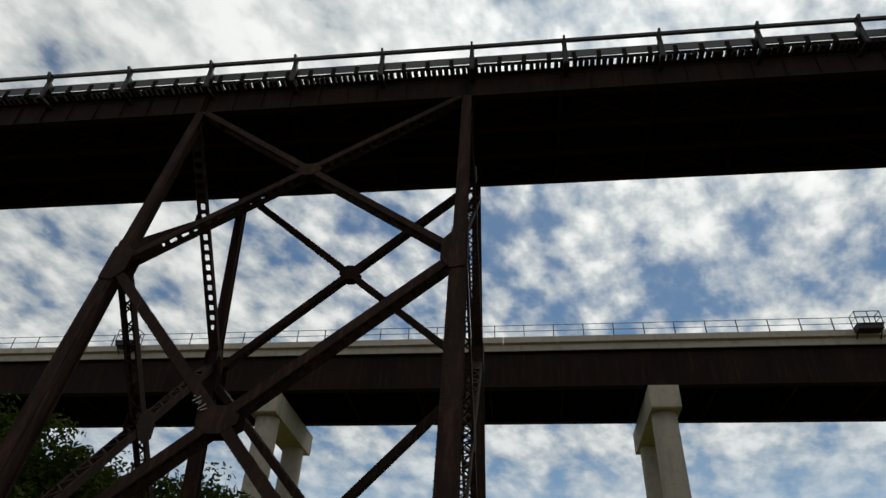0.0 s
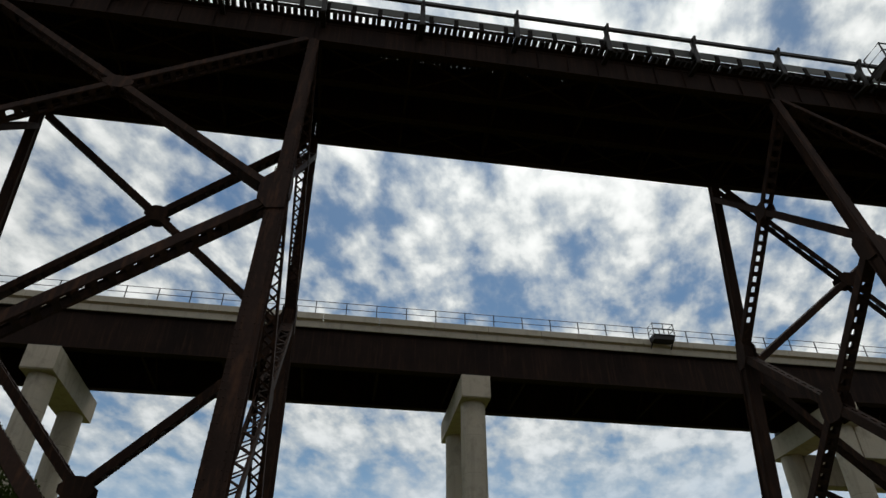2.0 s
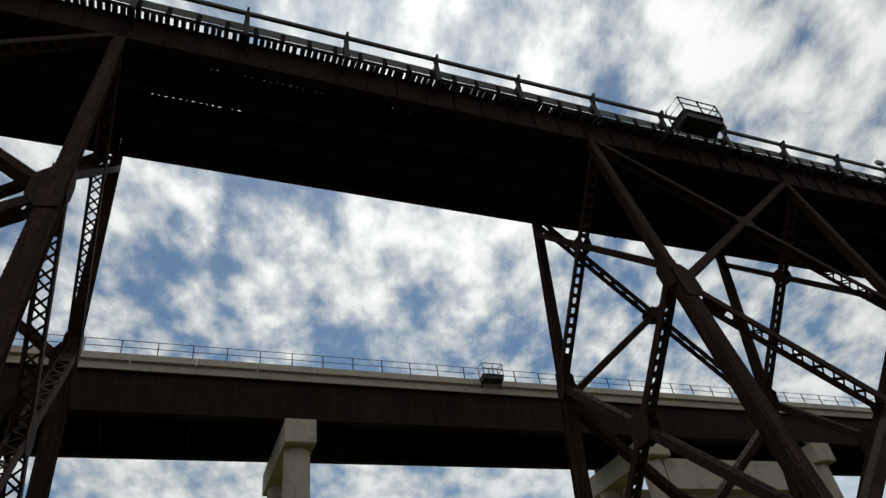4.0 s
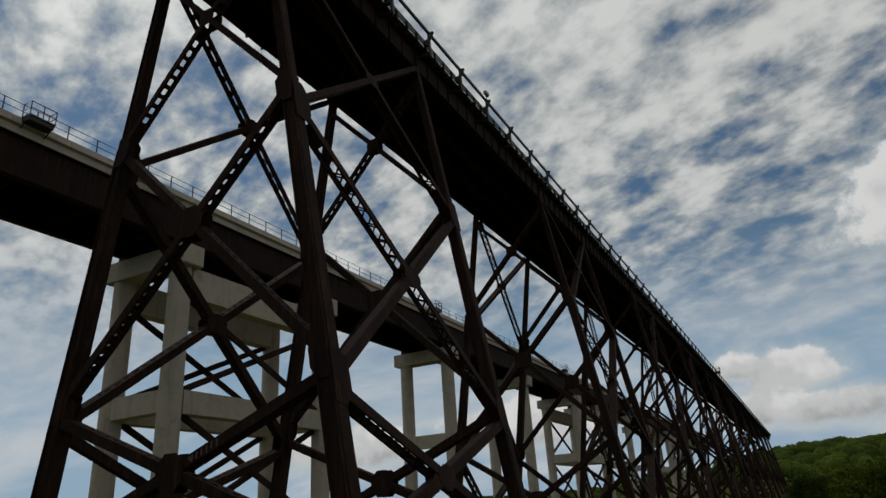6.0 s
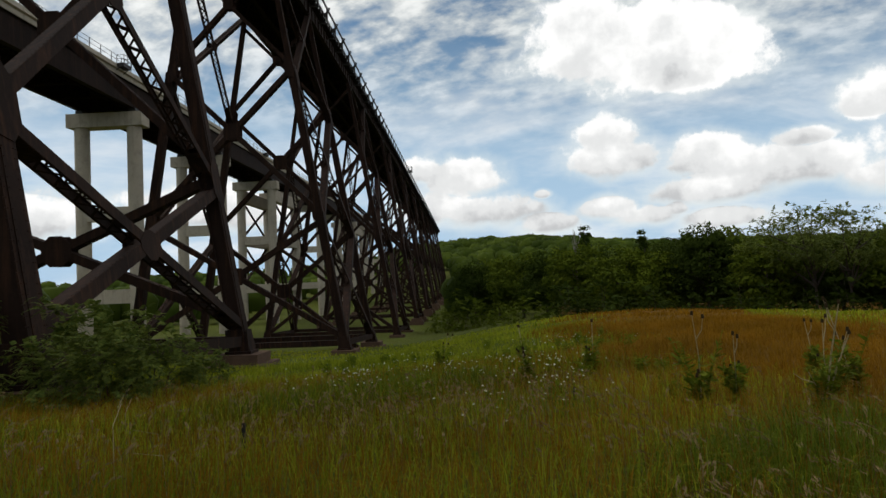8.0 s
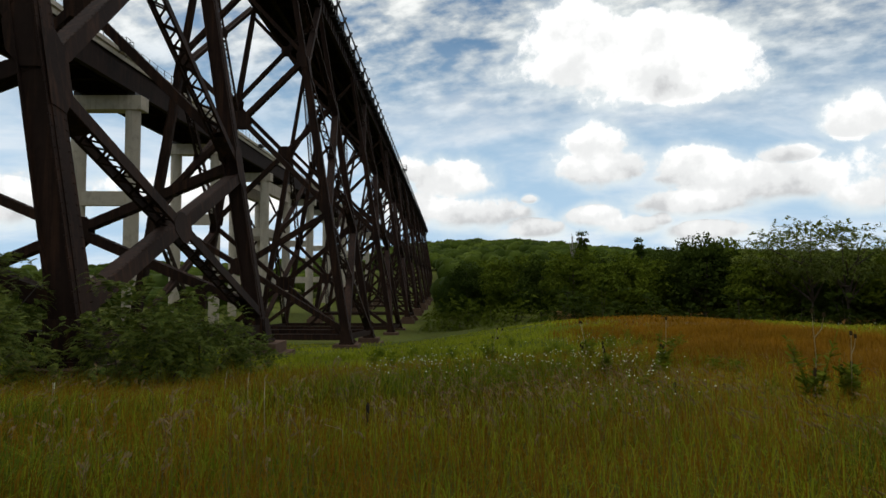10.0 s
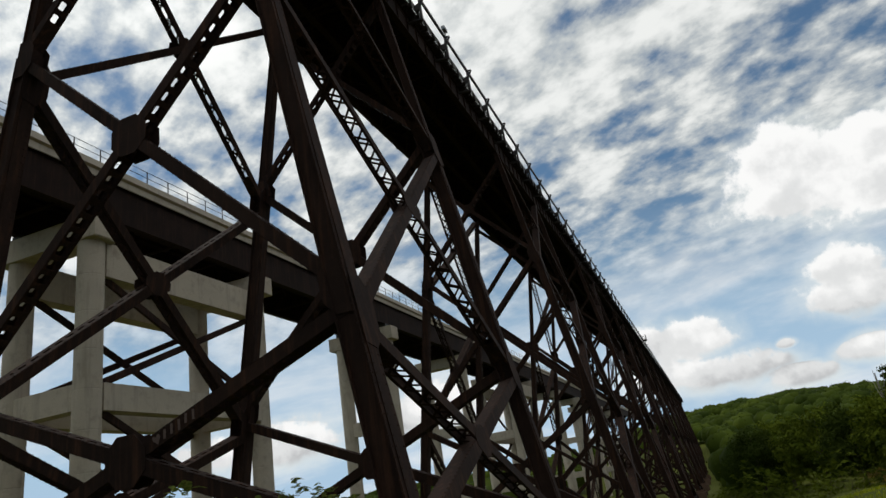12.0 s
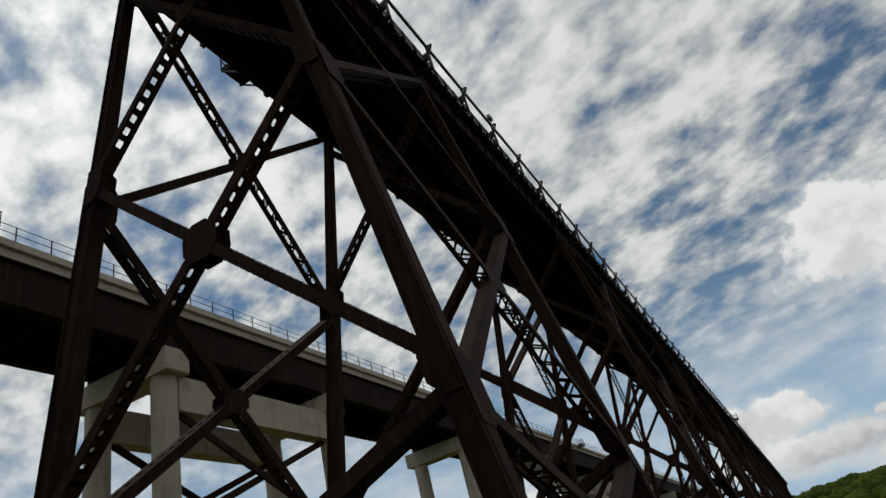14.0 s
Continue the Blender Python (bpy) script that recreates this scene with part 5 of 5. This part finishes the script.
def leafy_weed(seed, h):
    """A low leafy weed: several upright stems with broad drooping leaves."""
    rs = np.random.RandomState(seed)
    w = thing("leafy_weed", "low green broad-leaved weed in the meadow grass", "weed", "leafy weeds in the meadow")
    for i in range(6):
        a, k = rs.uniform(0, 6.28), rs.uniform(0.1, 0.34)
        e = Vector((math.cos(a) * k * h, math.sin(a) * k * h, h * rs.uniform(0.6, 1.0)))
        s = Shape()
        s.tube([(0, 0, -0.05), (e.x * 0.4, e.y * 0.4, e.z * 0.5), tuple(e)], 0.006, 5, 0.5)
        st = part("stem", s, WEED, w)
        n = 54
        f = rs.uniform(0.1, 1.0, (n, 1))
        pts = np.array(e)[None] * f + rs.normal(size=(n, 3)) * 0.065
        u, v = spin(rs, n, 0.075, 0.34)
        v[:, 2] *= 0.4
        part("leaves", quads("leaves", pts, u, v, WEED), None, st)["kind"] = "stuff"
    return w


weeds = [leafy_weed(81, 0.5), leafy_weed(82, 0.65), leafy_weed(83, 0.4)]
spread = random.Random(21)
CLUMPS = {0: (19.8, -14.6), 1: (19.4, -16.4), 2: (18.6, -17.4)}
for i in range(64):
    x, y = place(spread.uniform(78, 112), spread.uniform(9, 26))
    if i >= 3 and dry_side(x, y) > 0.5:
        continue
    if i in CLUMPS:
        x, y = CLUMPS[i]
    (stand if i < 3 else again)(weeds[i % 3], x, y, spread.uniform(0, 6.28), spread.uniform(0.5, 1.0))


def daisies():
    """White flower heads on stems, scattered in drifts through the green strip."""
    rs = np.random.RandomState(71)
    s, stems = Shape(), Shape()
    drifts = ((21.4, -12.0, 0.9), (22.8, -12.3, 1.0), (25.8, -13.2, 1.3), (20.2, -13.9, 0.7), (18.8, -12.8, 0.8), (19.9, -14.9, 0.6), (19.6, -16.0, 0.6),
              (21.6, -15.8, 0.7), (16.9, -15.2, 0.8), (29.0, -17.3, 1.2), (33.0, -28.5, 2.5))
    while len(s.f) < 430 * 8:
        x0, y0, wide = drifts[rs.randint(len(drifts))]
        x, y = x0 + rs.normal() * wide, y0 + rs.normal() * wide * 0.7
        z = float(ground_z(x, y)) + rs.uniform(0.22, 0.46)
        stems.box((x, y, z - 0.6), (x, y, z), 0.006, 0.006, (1, 0, 0), ends=False)
        k = rs.uniform(0.012, 0.020)
        tx, ty = rs.uniform(-0.3, 0.3, 2)
        ring = [(x + k * math.cos(a), y + k * math.sin(a), z + k * (tx * math.cos(a) + ty * math.sin(a))) for a in [i * math.pi / 4 for i in range(8)]]
        s.add([(x, y, z + 0.018)] + ring, [(0, 1 + i, 1 + (i + 1) % 8) for i in range(8)])
    tagged(new("white_flowers", s.mesh("white_flowers", PETAL)), "scattered small white meadow flowers", "flowers", kind="stuff")
    tagged(new("flower_stems", stems.mesh("flower_stems", WEED)), "thin green stems of the meadow flowers", "flowers", kind="stuff")


daisies()


def thistle(x, y, h, seed, dry=False):
    """Several leafy upright stems; narrow leaves stand off all round, a few forks carry dark heads."""
    rs = np.random.RandomState(seed)
    p = thing("thistle", "tall pale dry forked weed stalk above green leaves" if dry else "tall green thistle with dark seed heads in the meadow", "weed", "tall weeds in the meadow", at=(x, y, float(ground_z(x, y)) - 0.03))
    h *= 1.15
    for i in range(7):
        a, k = rs.uniform(0, 6.28), 1.0 if i == 0 else rs.uniform(0.35, 0.85)
        bare = (dry and i < 3) or i == 0
        out = 0.28 * h * rs.uniform(0.25, 1.0)
        e = Vector((math.cos(a) * out, math.sin(a) * out, h * k))
        bend = Vector((e.x * 0.45 + rs.uniform(-0.04, 0.04), e.y * 0.45 + rs.uniform(-0.04, 0.04), e.z * 0.55))
        s = Shape()
        s.tube([(0, 0, 0), tuple(bend), tuple(e)], 0.013 if dry and i < 3 else 0.008, 6, 0.45)
        st = part("stalk", s, STRAW if bare else WEED, p)
        tips = [e]
        if i < 3:
            w = e + Vector((rs.uniform(-0.12, 0.12), rs.uniform(-0.12, 0.12), rs.uniform(-0.06, 0.06)))
            f = Shape()
            f.tube([tuple(bend.lerp(e, 0.45)), tuple(bend.lerp(w, 0.7)), tuple(w)], 0.007, 5, 0.6)
            part("fork", f, STRAW if bare else WEED, st)
            tips.append(w)
        n = 60
        f = rs.uniform(0.05, 0.55 if bare else 0.97, (n, 1))
        base, b2, e2 = np.zeros(3), np.array(bend), np.array(e)
        at = np.where(f < 0.5, base + (b2 - base) * f * 2, b2 + (e2 - b2) * (f * 2 - 1))
        turn = np.arange(n)[:, None] * 2.4
        off = np.concatenate([np.cos(turn), np.sin(turn), rs.uniform(-0.3, 0.8, turn.shape)], 1)
        size = 0.052 * (1.3 - 0.6 * f) * rs.uniform(0.4, 1.4, (n, 1))
        u = np.cross(off, (0, 0, 1.0) + rs.normal(size=off.shape) * 0.5) * size * 0.24
        part("leaf_spray", quads("leaf_spray", at + off * size * 0.9, u, off * size, WEED), None, st)["kind"] = "stuff"
        if i < 2:
            for tip in tips:
                s = Shape()
                s.tube([tuple(tip - Vector((0, 0, 0.012))), tuple(tip + Vector((0, 0, 0.012))), tuple(tip + Vector((0.004, 0, 0.038)))], 0.021, 8, 0.75)
                part("seed_head", s, SEEDHEAD, st)
    return p


for x, y, h, sd, dry in ((16.4, -17.3, 1.1, 1, False), (16.3, -17.7, 0.85, 2, False), (16.0, -18.6, 1.15, 3, True), (16.4, -18.9, 0.9, 4, False), (16.9, -19.5, 1.1, 5, False),
                         (20.0, -16.6, 0.9, 6, False), (21.5, -15.6, 0.8, 7, False), (24.0, -13.8, 0.8, 8, False), (18.6, -19.8, 0.8, 9, False), (14.5, -20.5, 1.0, 10, True), (19.2, -15.4, 0.6, 11, False)):
    thistle(x, y, h, sd, dry)

straw = [((13.9, -11.2), 0.95), ((14.2, -11.5), 0.75), ((15.1, -10.7), 0.8), ((13.2, -12.0), 0.7), ((15.9, -10.2), 0.7), ((14.8, -11.9), 0.6)]
for i, ((x, y), h) in enumerate(straw):
    s = Shape()
    s.tube([(0, 0, -0.02), (0.03 * (-1) ** i, 0.02, h * 0.6), (0.34 * (-1) ** i, 0.1, h * 0.75)], 0.004, 5, 0.5)
    solid("dry_stalk", s, STRAW, "single pale dry grass stalk standing in the meadow", "weed", "dry stalks", at=(x, y, float(ground_z(x, y))))

for x, y, h in ((15.25, -11.93, 0.34), (17.2, -15.86, 0.32)):
    p = thing("marker_post", "short dark square marker post in the long grass", "post", "marker posts", at=(x, y, float(ground_z(x, y))))
    s = Shape()
    s.box((0, 0, -0.3), (0, 0, h), 0.034, 0.034, (1, 0, 0))
    s.add([(i * 0.017, j * 0.017, h) for i, j in ((-1, -1), (1, -1), (1, 1), (-1, 1))] + [(0, 0, h + 0.03)], [(0, 1, 4), (1, 2, 4), (2, 3, 4), (3, 0, 4)])
    part("shaft", s, POSTPAINT, p)
p = thing("survey_stake", "thin pale wooden stake leaning in the grass", "stake", at=(16.2, -8.0, float(ground_z(16.2, -8.0))))
s = Shape()
s.box((0, 0, -0.2), (0.05, 0.02, 0.36), 0.02, 0.02, (1, 0, 0))
part("shaft", s, STRAW, p)
s = Shape()
s.box((0.05, 0.02, 0.36), (0.056, 0.022, 0.43), 0.022, 0.022, (1, 0, 0))
part("tip", s, PETAL, p, "white painted tip")
